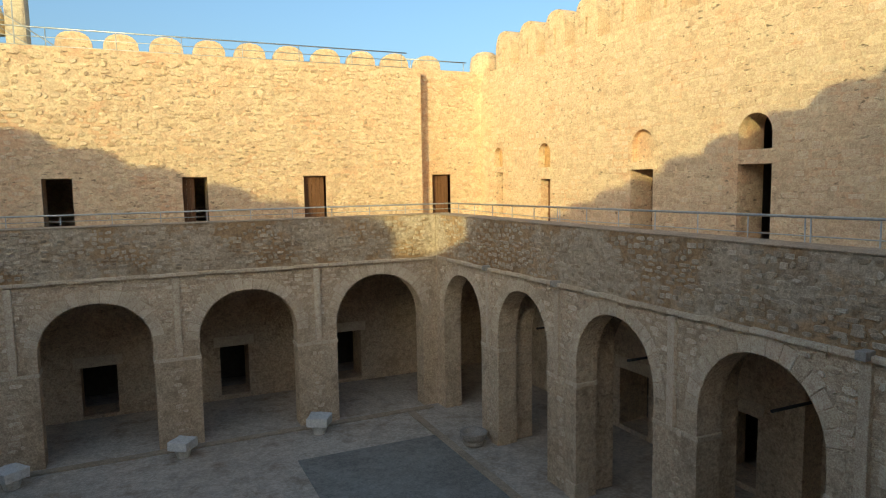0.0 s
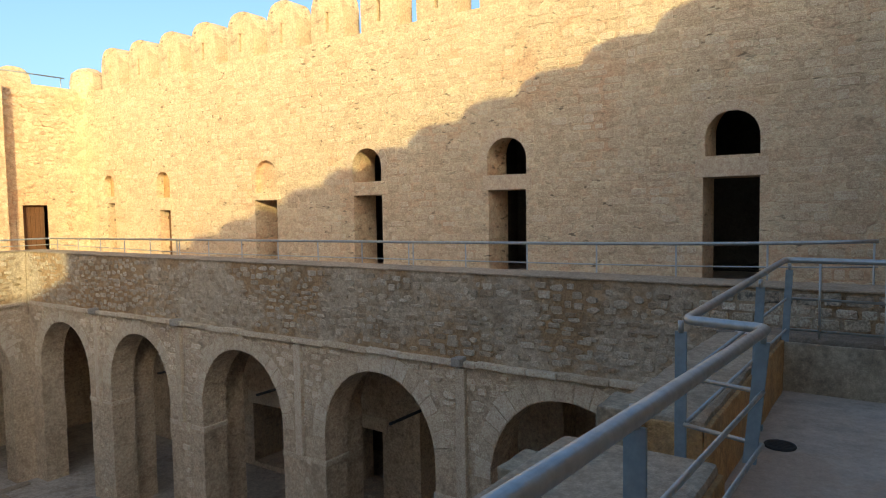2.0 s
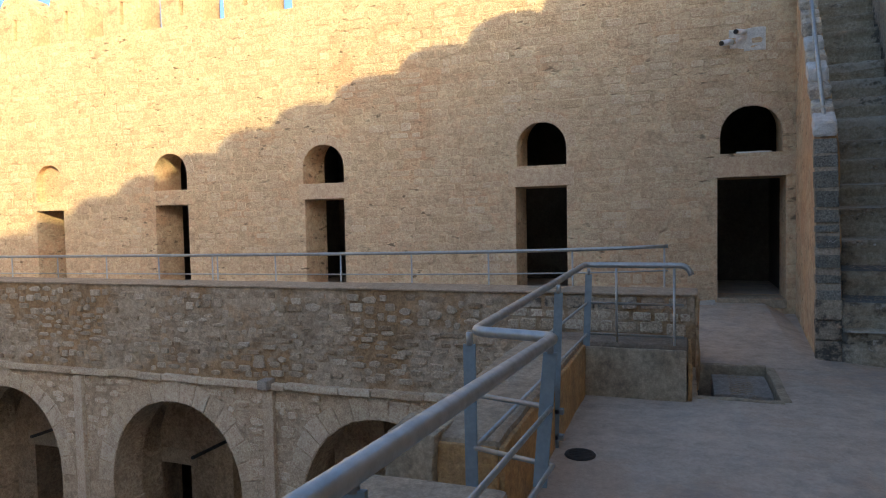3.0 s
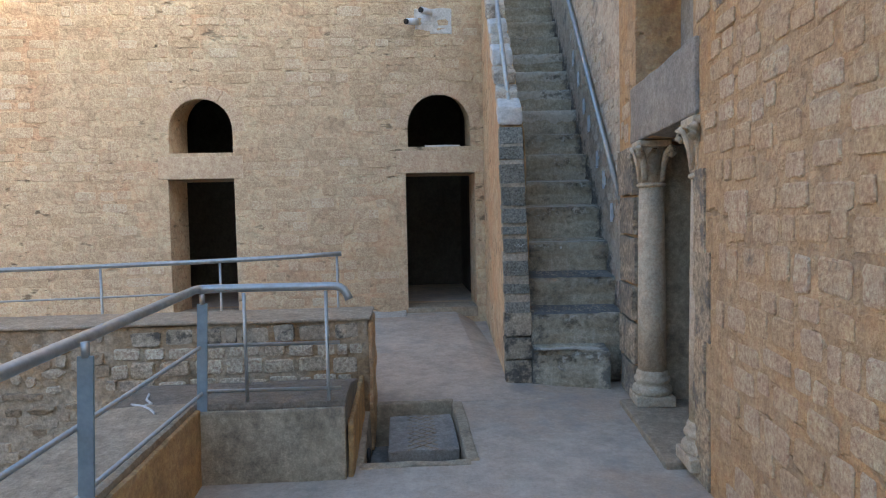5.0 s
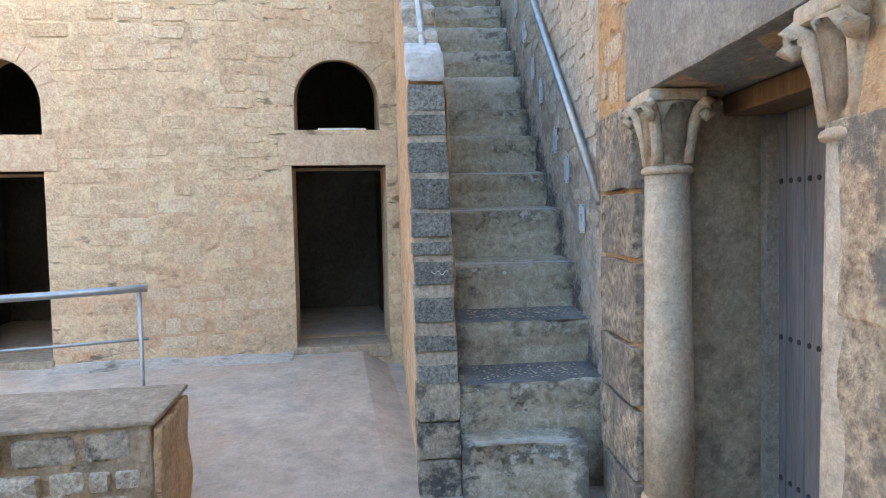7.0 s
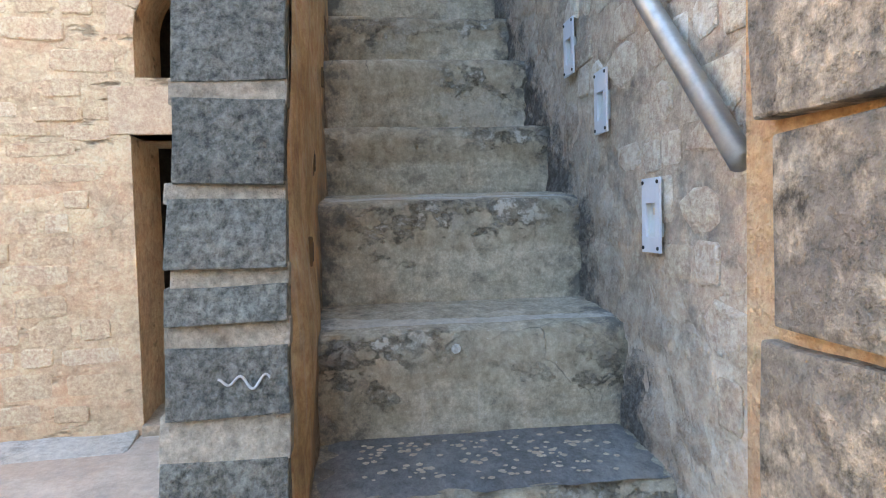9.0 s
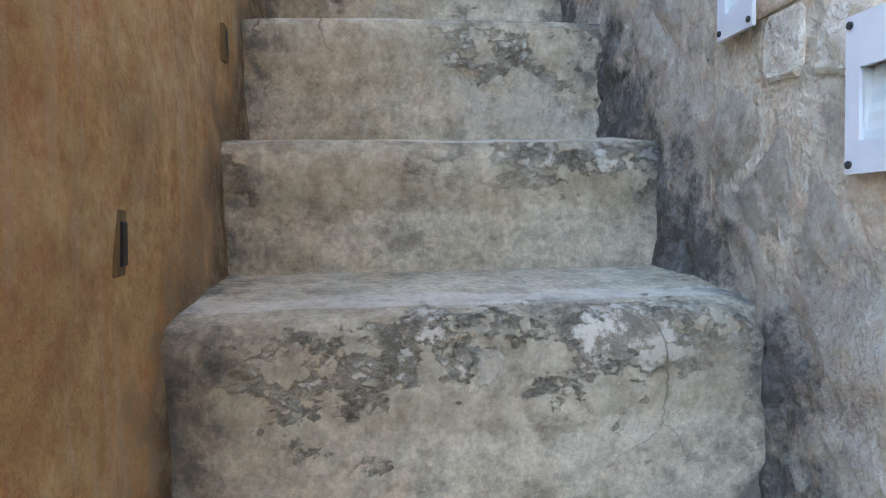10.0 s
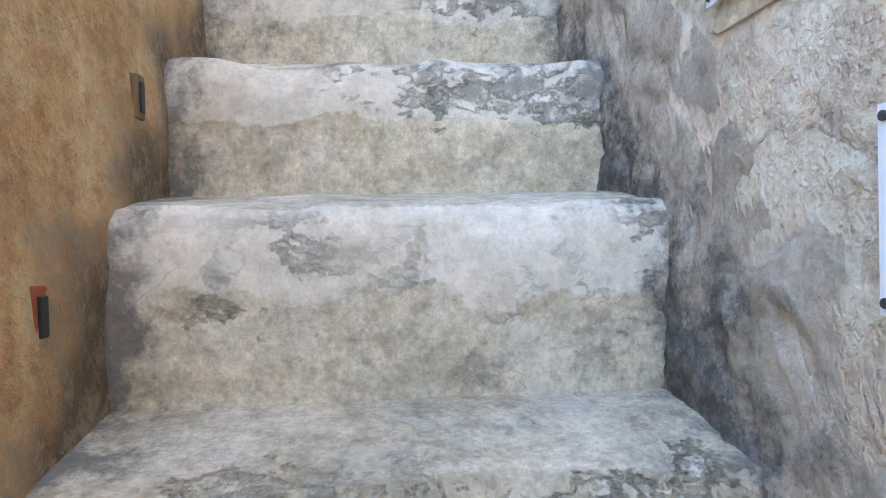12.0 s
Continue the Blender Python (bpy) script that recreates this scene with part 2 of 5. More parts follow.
M_gold = masonry("golden limestone masonry", (0.585, 0.415, 0.255), (0.645, 0.468, 0.298), (0.665, 0.515, 0.335), relief=0.035, pits=1.0, cell=(3.0, 7.5), joint=0.12, patch=(0.66, 0.40, 0.235), patch_amount=0.55)
M_gold_stone = stone("golden limestone", GOLD, contrast=0.45)
M_arch_gold = stone("dressed golden stone", [(0.61, 0.44, 0.29), (0.65, 0.48, 0.325), (0.63, 0.455, 0.30)], per_object=True, contrast=0.35)
M_arcade = masonry("pale arcade masonry", (0.47, 0.345, 0.22), (0.56, 0.425, 0.29), (0.63, 0.50, 0.36), stain=(0.25, 0.17, 0.105), stain_amount=0.6, relief=0.06, courses=False, pits=0.5, grain=1.4)
M_arcade_stone = stone("pale arcade stone", [(0.60, 0.475, 0.335), (0.72, 0.59, 0.44), (0.54, 0.41, 0.28), (0.66, 0.525, 0.38)], contrast=0.7)
M_voussoir = stone("arch stone", [(0.58, 0.46, 0.32), (0.66, 0.54, 0.40), (0.54, 0.42, 0.29)], per_object=True)
M_earth = masonry("brown earth mortar", (0.29, 0.175, 0.09), (0.38, 0.245, 0.135), (0.50, 0.37, 0.24), stain=(0.16, 0.105, 0.06), stain_amount=0.5, relief=0.06, courses=False, scale=0.7, patch=(0.50, 0.415, 0.31), patch_amount=0.8, grain=1.3, patch_from=0.45)
M_field_stone = stone("pale field stone", FIELD)
M_field_part = stone("field stone", FIELD, per_object=True)
M_end_part = stone("pale end stone", [(0.52, 0.42, 0.30), (0.60, 0.50, 0.38), (0.47, 0.37, 0.26)], per_object=True, contrast=0.7, lichen=(0.16, 0.14, 0.12), lichen_amount=0.6, lichen_from=0.57)
M_rose = masonry("rose sandstone masonry", (0.53, 0.32, 0.17), (0.60, 0.39, 0.22), (0.66, 0.47, 0.30), stain=(0.20, 0.17, 0.145), stain_amount=0.45, relief=0.06, seed=3.0, courses=False, pits=0.4, patch=(0.68, 0.36, 0.15), patch_amount=0.5)
M_rose_part = stone("rose sandstone", [(0.60, 0.41, 0.25), (0.65, 0.47, 0.31), (0.57, 0.38, 0.22), (0.63, 0.465, 0.315)], per_object=True, lichen=(0.20, 0.17, 0.145), lichen_amount=0.8, lichen_from=0.6)
M_rose_stone = stone("rose wall stone", [(0.60, 0.42, 0.26), (0.65, 0.48, 0.32), (0.56, 0.38, 0.22), (0.63, 0.47, 0.32)], lichen=(0.20, 0.17, 0.145), lichen_amount=0.7, lichen_from=0.58)
M_stairside = masonry("patched lime mortar", (0.53, 0.41, 0.29), (0.62, 0.50, 0.375), (0.70, 0.60, 0.475), scale=1.6, stain=(0.15, 0.14, 0.13), stain_amount=0.7, relief=0.03, seed=12.0, cell=(3.4, 5.6), joint=0.12)
M_side_part = stone("mortared wall stone", [(0.61, 0.50, 0.38), (0.67, 0.57, 0.45), (0.58, 0.46, 0.335), (0.64, 0.53, 0.40)], per_object=True, lichen=(0.20, 0.18, 0.16), lichen_amount=0.5, lichen_from=0.58)
M_side_stone = stone("pale mortared stone", [(0.54, 0.46, 0.36), (0.62, 0.55, 0.45), (0.50, 0.41, 0.31), (0.58, 0.50, 0.40)], lichen=(0.16, 0.15, 0.14), lichen_amount=0.6)
M_floor = masonry("worn terrace screed", (0.44, 0.36, 0.28), (0.54, 0.45, 0.355), (0.63, 0.54, 0.435), scale=0.9, stain=(0.33, 0.30, 0.27), stain_amount=0.6, relief=0.008, courses=False, seed=8.0, patch=(0.52, 0.38, 0.275), patch_amount=0.7, grain=0.5)
M_court = masonry("courtyard paving", (0.36, 0.30, 0.235), (0.47, 0.40, 0.32), (0.55, 0.475, 0.385), scale=0.7, stain=(0.22, 0.15, 0.09), stain_amount=0.7, relief=0.012, courses=False, seed=5.0)
M_dark_pave = masonry("dark courtyard slab", (0.20, 0.185, 0.16), (0.26, 0.245, 0.21), (0.33, 0.31, 0.265), stain=(0.38, 0.35, 0.30), stain_amount=0.5, relief=0.02, courses=False, seed=6.0)
M_step = cement("worn cement step")
M_tread = masonry("dark cement tread", (0.15, 0.145, 0.135), (0.20, 0.192, 0.178), (0.28, 0.265, 0.24), scale=3.0, stain=(0.40, 0.37, 0.32), stain_amount=0.5, relief=0.008, courses=False, seed=2.0)
M_cap_dark = masonry("dark brown screed", (0.17, 0.135, 0.10), (0.225, 0.18, 0.135), (0.30, 0.25, 0.195), scale=2.0, stain=(0.12, 0.095, 0.07), stain_amount=0.5, relief=0.02, courses=False, seed=9.5)
M_ochre = masonry("weathered ochre plaster", (0.42, 0.22, 0.085), (0.56, 0.33, 0.145), (0.62, 0.44, 0.26), scale=1.4, stain=(0.24, 0.17, 0.10), stain_amount=0.6, relief=0.03, courses=False, seed=4.0)
M_cap = masonry("parapet top screed", (0.32, 0.245, 0.17), (0.41, 0.32, 0.225), (0.50, 0.40, 0.295), scale=1.6, stain=(0.19, 0.15, 0.11), stain_amount=0.5, relief=0.02, courses=False, seed=9.0)
M_plaster = masonry("stained cement plaster", (0.33, 0.265, 0.18), (0.43, 0.35, 0.245), (0.52, 0.44, 0.325), scale=1.5, stain=(0.12, 0.105, 0.085), stain_amount=0.75, relief=0.012, courses=False, seed=7.0)
M_dark_block = stone("dark grey hammered stone", [(0.19, 0.178, 0.145), (0.26, 0.245, 0.20), (0.22, 0.205, 0.168), (0.30, 0.283, 0.235)], grit_scale=60, per_object=True, pits=1.0, contrast=0.9)
M_sand_block = stone("sandstone course", [(0.40, 0.32, 0.235), (0.46, 0.38, 0.285), (0.36, 0.285, 0.205)], per_object=True)
M_pier = stone("lichened sandstone block", [(0.58, 0.41, 0.25), (0.46, 0.36, 0.25), (0.60, 0.42, 0.25), (0.50, 0.39, 0.28)], grit_scale=32, per_object=True, pits=0.9, lichen=(0.19, 0.17, 0.145), lichen_amount=0.85, contrast=0.7, lichen_from=0.49)
M_pier_dark = stone("dark lichened pier stone", [(0.40, 0.315, 0.225), (0.34, 0.275, 0.205), (0.43, 0.34, 0.24)], grit_scale=24, per_object=True, pits=1.0, lichen=(0.19, 0.17, 0.145), lichen_amount=0.6, contrast=1.0, lichen_from=0.45)
M_foot = stone("stained foot stone", [(0.42, 0.34, 0.25), (0.48, 0.40, 0.30)], per_object=True, lichen=(0.07, 0.066, 0.06), lichen_amount=0.85, lichen_from=0.5)
M_lintel = masonry("grey lintel stone", (0.30, 0.265, 0.225), (0.37, 0.33, 0.28), (0.44, 0.395, 0.335), scale=3.0, stain=(0.19, 0.17, 0.145), stain_amount=0.5, relief=0.012, courses=False, seed=1.0)
M_column = masonry("dressed column stone", (0.53, 0.41, 0.285), (0.60, 0.48, 0.345), (0.65, 0.54, 0.405), scale=2.5, stain=(0.42, 0.33, 0.24), stain_amount=0.35, relief=0.006, courses=False, seed=11.0)
M_fillet = masonry("pale cement fillet", (0.42, 0.37, 0.30), (0.52, 0.47, 0.39), (0.60, 0.55, 0.47), scale=1.8, stain=(0.14, 0.12, 0.10), stain_amount=0.8, relief=0.012, courses=False, seed=6.6, grain=0.7)
M_white = masonry("white limewash", (0.62, 0.60, 0.55), (0.70, 0.68, 0.63), (0.78, 0.76, 0.72), scale=3, stain=(0.45, 0.40, 0.33), stain_amount=0.5, relief=0.02, courses=False)
M_cream = masonry("cream render", (0.52, 0.43, 0.29), (0.58, 0.48, 0.33), (0.63, 0.53, 0.38), scale=1, relief=0.01, courses=False)


def metal(name, tint, rough, met):
    m = Mat(name)
    g = m.noise(18.0, 5, 0.7)
    c = m.mix(m.grey(g, 0.35, 0.7), tuple(v * 0.75 for v in tint), tint)
    return m.done(c, m.grey(m.noise(35.0, 4, 0.6), 0.3, 0.7, rough - 0.1, rough + 0.15), m.bump(g, 0.15, 0.002), met)


def wood(name, dark, light, grey=0.0):
    m = Mat(name)
    g = m.noise(6.0, 6, 0.7, m.scaled(6.0, 6.0, 0.5))
    f = m.noise(30.0, 4, 0.7, m.scaled(5.0, 5.0, 0.3))
    c = m.mix(0.4, m.ramp(g, [(0.3, dark), (0.7, light)]), m.ramp(f, [(0.35, dark), (0.65, light)]))
    return m.done(c, 0.75, m.bump(f, 0.5, 0.006))


M_galv = metal("galvanised steel", (0.50, 0.52, 0.51), 0.42, 0.75)
M_paint = metal("blue-grey painted steel", (0.28, 0.36, 0.40), 0.5, 0.15)
M_iron = metal("dark iron", (0.09, 0.085, 0.08), 0.7, 0.5)
M_wood = wood("weathered brown wood", (0.10, 0.042, 0.018), (0.22, 0.105, 0.048))
M_grey_wood = wood("grey weathered wood", (0.13, 0.125, 0.12), (0.26, 0.25, 0.245))
M_beam = wood("old brown beam", (0.12, 0.075, 0.04), (0.24, 0.15, 0.08))


def plain(name, c, rough=0.6, amount=0.12):
    m = Mat(name)
    return m.done(m.mix(m.grey(m.noise(25.0, 5, 0.7), 0.3, 0.7), tuple(v * (1 - amount) for v in c), c), rough, m.bump(m.noise(90.0, 3, 0.6), 0.1, 0.002))


M_lamp_white = plain("white powder-coated metal", (0.72, 0.74, 0.76), 0.45)
M_lens = plain("frosted lamp cover", (0.66, 0.70, 0.68), 0.3)
# black plastic, also used for the shade inside holes
M_black = plain("black plastic and hole shade", (0.02, 0.02, 0.022), 0.4)
M_brick_red = plain("red clay pipe", (0.45, 0.10, 0.05), 0.8, 0.4)
# interior plaster with the shade of closed rooms put into its base colour
M_shade_plaster = masonry("interior plaster darkened for shade", (0.10, 0.085, 0.065), (0.13, 0.11, 0.085), (0.17, 0.145, 0.11), relief=0.02, courses=False)


# ---- building helpers ----
def link(name, data, material, parent=None, label=""):
    ob = new(name, data)
    if material and data and not data.materials:
        data.materials.append(material)
    if parent:
        ob.parent = parent
    if label:
        ob["label"] = label
    return ob


def part(name, bm, material, parent=None, label="", smooth=False):
    me = bpy.data.meshes.new(name)
    bm.normal_update()
    bm.to_mesh(me)
    bm.free()
    if smooth:
        for p in me.polygons:
            p.use_smooth = True
    return link(name, me, material, parent, label)


def mesh_of(name, verts, faces):
    me = bpy.data.meshes.new(name)
    me.from_pydata([tuple(v) for v in verts], [], faces)
    me.update()
    return me


def thing(name, label, category, at=(0, 0, 0), group="", kind=""):
    ob = new(name)
    ob.empty_display_size = 0.2
    ob.location = at
    return tagged(ob, label, category, group, kind)


def setting(ob, label="", category=""):
    return tagged(ob, label, category, "", "structure")


def add_box(bm, x0, x1, y0, y1, z0, z1, m=None):
    r = bmesh.ops.create_cube(bm, size=1.0)
    for v in r["verts"]:
        v.co = Vector((x0 + (v.co.x + 0.5) * (x1 - x0), y0 + (v.co.y + 0.5) * (y1 - y0), z0 + (v.co.z + 0.5) * (z1 - z0)))
        if m:
            v.co = m @ v.co
    return r["verts"]


def box(x0, x1, y0, y1, z0, z1, bevel=0.0, m=None):
    bm = bmesh.new()
    add_box(bm, x0, x1, y0, y1, z0, z1, m)
    if bevel:
        bmesh.ops.bevel(bm, geom=bm.edges[:], offset=bevel, segments=2, affect="EDGES", profile=0.6)
    return bm


def rough_box(x0, x1, y0, y1, z0, z1, cell=0.12, amount=0.012, seed=0.0, bevel=0.015):
    """A block with worn edges and uneven faces."""
    bm = box(x0, x1, y0, y1, z0, z1, bevel)
    for axis, (a, b) in enumerate(((x0, x1), (y0, y1), (z0, z1))):
        k = max(1, min(60, int((b - a) / cell)))
        for j in range(1, k):
            co = [0, 0, 0]
            no = [0, 0, 0]
            co[axis], no[axis] = a + (b - a) * j / k, 1
            bmesh.ops.bisect_plane(bm, geom=bm.verts[:] + bm.edges[:] + bm.faces[:], plane_co=co, plane_no=no)
    for v in bm.verts:
        p = v.co * 5.0 + Vector((seed, seed, 0))
        v.co += Vector((noise.noise(p), noise.noise(p + Vector((9, 0, 0))), noise.noise(p + Vector((0, 9, 0))))) * amount
    return bm


def tube(points, r, sides=10, cap=True):
    """A round bar along a line of points."""
    bm = bmesh.new()
    pts = [Vector(p) for p in points]
    rings = []
    for i, p in enumerate(pts):
        d = ((pts[min(i + 1, len(pts) - 1)] - pts[i]).normalized() + (pts[i] - pts[max(i - 1, 0)]).normalized()).normalized()
        side = d.cross(Vector((0, 0, 1)))
        side = Vector((1, 0, 0)) if side.length < 1e-3 else side.normalized()
        up = side.cross(d).normalized()
        rings.append([bm.verts.new(p + (side * math.cos(a) + up * math.sin(a)) * r) for a in [2 * math.pi * k / sides for k in range(sides)]])
    for a, b in zip(rings, rings[1:]):
        for k in range(sides):
            bm.faces.new((a[k], a[(k + 1) % sides], b[(k + 1) % sides], b[k]))
    if cap:
        bm.faces.new(rings[0])
        bm.faces.new(rings[-1][::-1])
    bmesh.ops.recalc_face_normals(bm, faces=bm.faces[:])
    return bm


def rounded(points, r, steps=5):
    """Replaces the corners of a line by arcs."""
    pts = [Vector(p) for p in points]
    out = [pts[0]]
    for a, b, c in zip(pts, pts[1:], pts[2:]):
        p, q = b + (a - b).normalized() * r, b + (c - b).normalized() * r
        for k in range(steps + 1):
            t = k / steps
            out.append(p * (1 - t) ** 2 + b * 2 * t * (1 - t) + q * t * t)
    return out + [pts[-1]]


def lathe(profile, sides=20):
    bm = bmesh.new()
    rings = [[bm.verts.new((r * math.cos(2 * math.pi * k / sides), r * math.sin(2 * math.pi * k / sides), z)) for k in range(sides)] for r, z in profile]
    for a, b in zip(rings, rings[1:]):
        for k in range(sides):
            bm.faces.new((a[k], a[(k + 1) % sides], b[(k + 1) % sides], b[k]))
    bm.faces.new(rings[0][::-1])
    bm.faces.new(rings[-1])
    return bm


def arch_top(spring, apex, u0, u1):
    mid, half, rise = (u0 + u1) / 2, (u1 - u0) / 2, apex - spring
    return lambda u: spring + rise * max(0.0, 1 - abs((u - mid) / half) ** 2.15) ** 0.5


class Hole:
    """An opening from u0 to u1: flat-headed, or arched when apex is given."""

    def __init__(self, u0, u1, z0, z1, apex=None, lift=0.0):
        self.lift = lift
        self.u0, self.u1, self.z0, self.z1, self.apex = u0, u1, z0, z1, apex
        self.top = arch_top(z1, apex, u0, u1) if apex else (lambda u: z1)

    def inside(self, u, z, grow=0.0):
        if not (self.u0 - grow < u < self.u1 + grow and z > self.z0 - grow):
            return False
        return z < self.top(min(max(u, self.u0), self.u1)) + grow


def holed_wall(place, u0, u1, z0, z1, depth, holes=(), step=0.6):
    """A thick wall with openings through it. place(u, d, z) gives the point at depth d behind the face."""
    cuts = {u0, u1}
    n = max(1, int((u1 - u0) / step))
    cuts.update(u0 + (u1 - u0) * k / n for k in range(n))
    for h in holes:
        mid, half = (h.u0 + h.u1) / 2, (h.u1 - h.u0) / 2
        cuts.update((h.u0, h.u1))
        if h.apex:
            cuts.update(mid - half * math.cos(math.pi * k / 18) for k in range(19))
    cuts = sorted(c for c in cuts if u0 - 1e-6 <= c <= u1 + 1e-6)
    cuts = [c for i, c in enumerate(cuts) if i == 0 or c - cuts[i - 1] > 1e-4]
    verts, faces = [], []

    def quad(a, b, c, d):
        k = len(verts)
        verts.extend((a, b, c, d))
        faces.append((k, k + 1, k + 2, k + 3))

    for a, b in zip(cuts, cuts[1:]):
        mid = (a + b) / 2
        over = sorted((h for h in holes if h.u0 < mid < h.u1), key=lambda h: h.z0)
        la, lb, back = z0, z0, 0.0
        for h in over + [None]:
            ha, hb = (h.z0, h.z0) if h else (z1, z1)
            if ha > la or hb > lb:
                quad(place(a, 0, la), place(b, 0, lb), place(b, 0, hb), place(a, 0, ha))
                quad(place(a, depth, la + back), place(a, depth, ha), place(b, depth, hb), place(b, depth, lb + back))
                quad(place(a, 0, ha), place(b, 0, hb), place(b, depth, hb), place(a, depth, ha))
                quad(place(a, 0, la), place(a, depth, la + back), place(b, depth, lb + back), place(b, 0, lb))
            if h:
                la, lb, back = h.top(max(a, h.u0)), h.top(min(b, h.u1)), h.lift
    for h in holes:
        for u in (h.u0, h.u1):
            quad(place(u, 0, h.z0), place(u, 0, h.top(u)), place(u, depth, h.top(u) + h.lift), place(u, depth, h.z0))
    for u in (u0, u1):
        if not any(h.u0 < u < h.u1 for h in holes):
            quad(place(u, 0, z0), place(u, 0, z1), place(u, depth, z1), place(u, depth, z0))
    me = mesh_of("wall", verts, faces)
    bm = bmesh.new()
    bm.from_mesh(me)
    bpy.data.meshes.remove(me)
    bmesh.ops.remove_doubles(bm, verts=bm.verts[:], dist=0.0005)
    bmesh.ops.recalc_face_normals(bm, faces=bm.faces[:])
    return bm


# stones: a dozen worn shapes in a unit square, proud of the wall along +z
def stone_shape(seed):
    rnd = random.Random(seed)
    n = 8
    ring = []
    for k in range(n):
        a = 2 * math.pi * (k + 0.5 + rnd.uniform(-0.3, 0.3)) / n
        s = (abs(math.cos(a)) ** 6 + abs(math.sin(a)) ** 6) ** (-1 / 6)
        s *= rnd.uniform(0.80, 1.05)
        ring.append((0.5 * s * math.cos(a), 0.5 * s * math.sin(a)))
    tx, ty = rnd.uniform(-0.9, 0.9), rnd.uniform(-0.9, 0.9)
    v = [(x, y, -0.8) for x, y in ring] + [(x * 0.99, y * 0.99, 0.35 + 0.5 * (tx * x + ty * y)) for x, y in ring]
    v += [(x * 0.88, y * 0.84, 0.85 + tx * x + ty * y + rnd.uniform(-0.18, 0.18)) for x, y in ring] + [(rnd.uniform(-0.1, 0.1), rnd.uniform(-0.1, 0.1), 0.95)]
    f = []
    for j in (0, n):
        f += [(j + k, j + (k + 1) % n, j + n + (k + 1) % n, j + n + k) for k in range(n)]
    f += [(2 * n + k, 2 * n + (k + 1) % n, 3 * n) for k in range(n)]
    return v, f


def block_shape(seed):
    rnd = random.Random(seed)
    ring = [(-0.5, -0.38), (-0.4, -0.5), (0.4, -0.5), (0.5, -0.38), (0.5, 0.38), (0.4, 0.5), (-0.4, 0.5), (-0.5, 0.38)]
    ring = [(x * rnd.uniform(0.88, 1.0), y * rnd.uniform(0.85, 1.0)) for x, y in ring]
    n = 8
    tx, ty = rnd.uniform(-0.5, 0.5), rnd.uniform(-0.5, 0.5)
    v = [(x, y, -0.8) for x, y in ring] + [(x * 0.99, y * 0.99, 0.5 + 0.5 * (tx * x + ty * y)) for x, y in ring]
    v += [(x * 0.92, y * 0.86, 0.9 + tx * x + ty * y + rnd.uniform(-0.2, 0.2)) for x, y in ring] + [(rnd.uniform(-0.15, 0.15), rnd.uniform(-0.1, 0.1), 0.95 + rnd.uniform(-0.15, 0.15))]
    f = []
    for j in (0, n):
        f += [(j + k, j + (k + 1) % n, j + n + (k + 1) % n, j + n + k) for k in range(n)]
    f += [(2 * n + k, 2 * n + (k + 1) % n, 3 * n) for k in range(n)]
    return v, f


SHAPES = [stone_shape(k) for k in range(14)] + [block_shape(k) for k in range(14)]


def lay(u0, u1, z0, z1, row, wide, seed, holes=(), grow=0.05, density=1.0, jitter=0.25, fill=0.86, dressed=False):
    """Courses of stones: rows of (u, z, width, height, shape, tilt)."""
    rnd = random.Random(seed)
    out = []
    z = z0
    while z < z1 - row * 0.4:
        h = row * rnd.uniform(0.75, 1.3)
        u = u0 + rnd.uniform(0, wide)
        while u < u1:
            w = wide * rnd.uniform(0.5, 1.6)
            cu, cz = u + w / 2, z + h / 2 + rnd.uniform(-jitter, jitter) * row
            if rnd.random() < density and u + w < u1 and z0 + h * 0.3 < cz < z1 - h * 0.4:
                if not any(hh.inside(p, q, grow) for hh in holes for p in (cu - w / 2, cu, cu + w / 2) for q in (cz - h / 2, cz + h / 2)):
                    out.append((cu, cz, w * fill * rnd.uniform(0.85, 1.0), h * fill * rnd.uniform(0.8, 1.0), rnd.randrange(28) if dressed == "mixed" else rnd.randrange(14) + (14 if dressed else 0), rnd.uniform(-0.03, 0.03) if dressed else rnd.uniform(-0.12, 0.12)))
            u += w
        z += h
    return out


def frame_of(place, u, z):
    """Axes on the face of a wall: along, up, outwards."""
    o = place(u, 0, z)
    a, b, c = place(u + 0.01, 0, z) - o, place(u, 0, z + 0.01) - o, place(u, -0.01, z) - o
    m = Matrix((a.normalized(), b.normalized(), c.normalized())).transposed().to_4x4()
    m.translation = o
    return m


def stones_joined(name, place, rows, proud, material, parent, label=""):
    verts, faces = [], []
    rnd = random.Random(len(rows))
    for u, z, w, h, s, tilt in rows:
        m = frame_of(place, u, z) @ Matrix.Rotation(tilt, 4, "Z")
        d = proud * rnd.uniform(0.4, 1.3)
        k = len(verts)
        v, f = SHAPES[s]
        verts.extend(m @ Vector((x * w, y * h, q * d)) for x, y, q in v)
        faces.extend(tuple(k + i for i in q) for q in f)
    ob = link(name, mesh_of(name, verts, faces), material, parent, label)
    ob["kind"] = "stuff"
    return ob


SHAPE_MESH = {}


def stones_parted(name, place, rows, proud, material, parent):
    rnd = random.Random(7)
    for u, z, w, h, s, tilt in rows:
        key = (name, material.name, s)
        if key not in SHAPE_MESH:
            SHAPE_MESH[key] = mesh_of(name, *SHAPES[s])
            SHAPE_MESH[key].materials.append(material)
        ob = new(name, SHAPE_MESH[key])
        ob.parent = parent
        ob.matrix_basis = frame_of(place, u, z) @ Matrix.Rotation(tilt, 4, "Z") @ Matrix.Diagonal((w, h, proud * rnd.uniform(0.4, 1.3), 1))


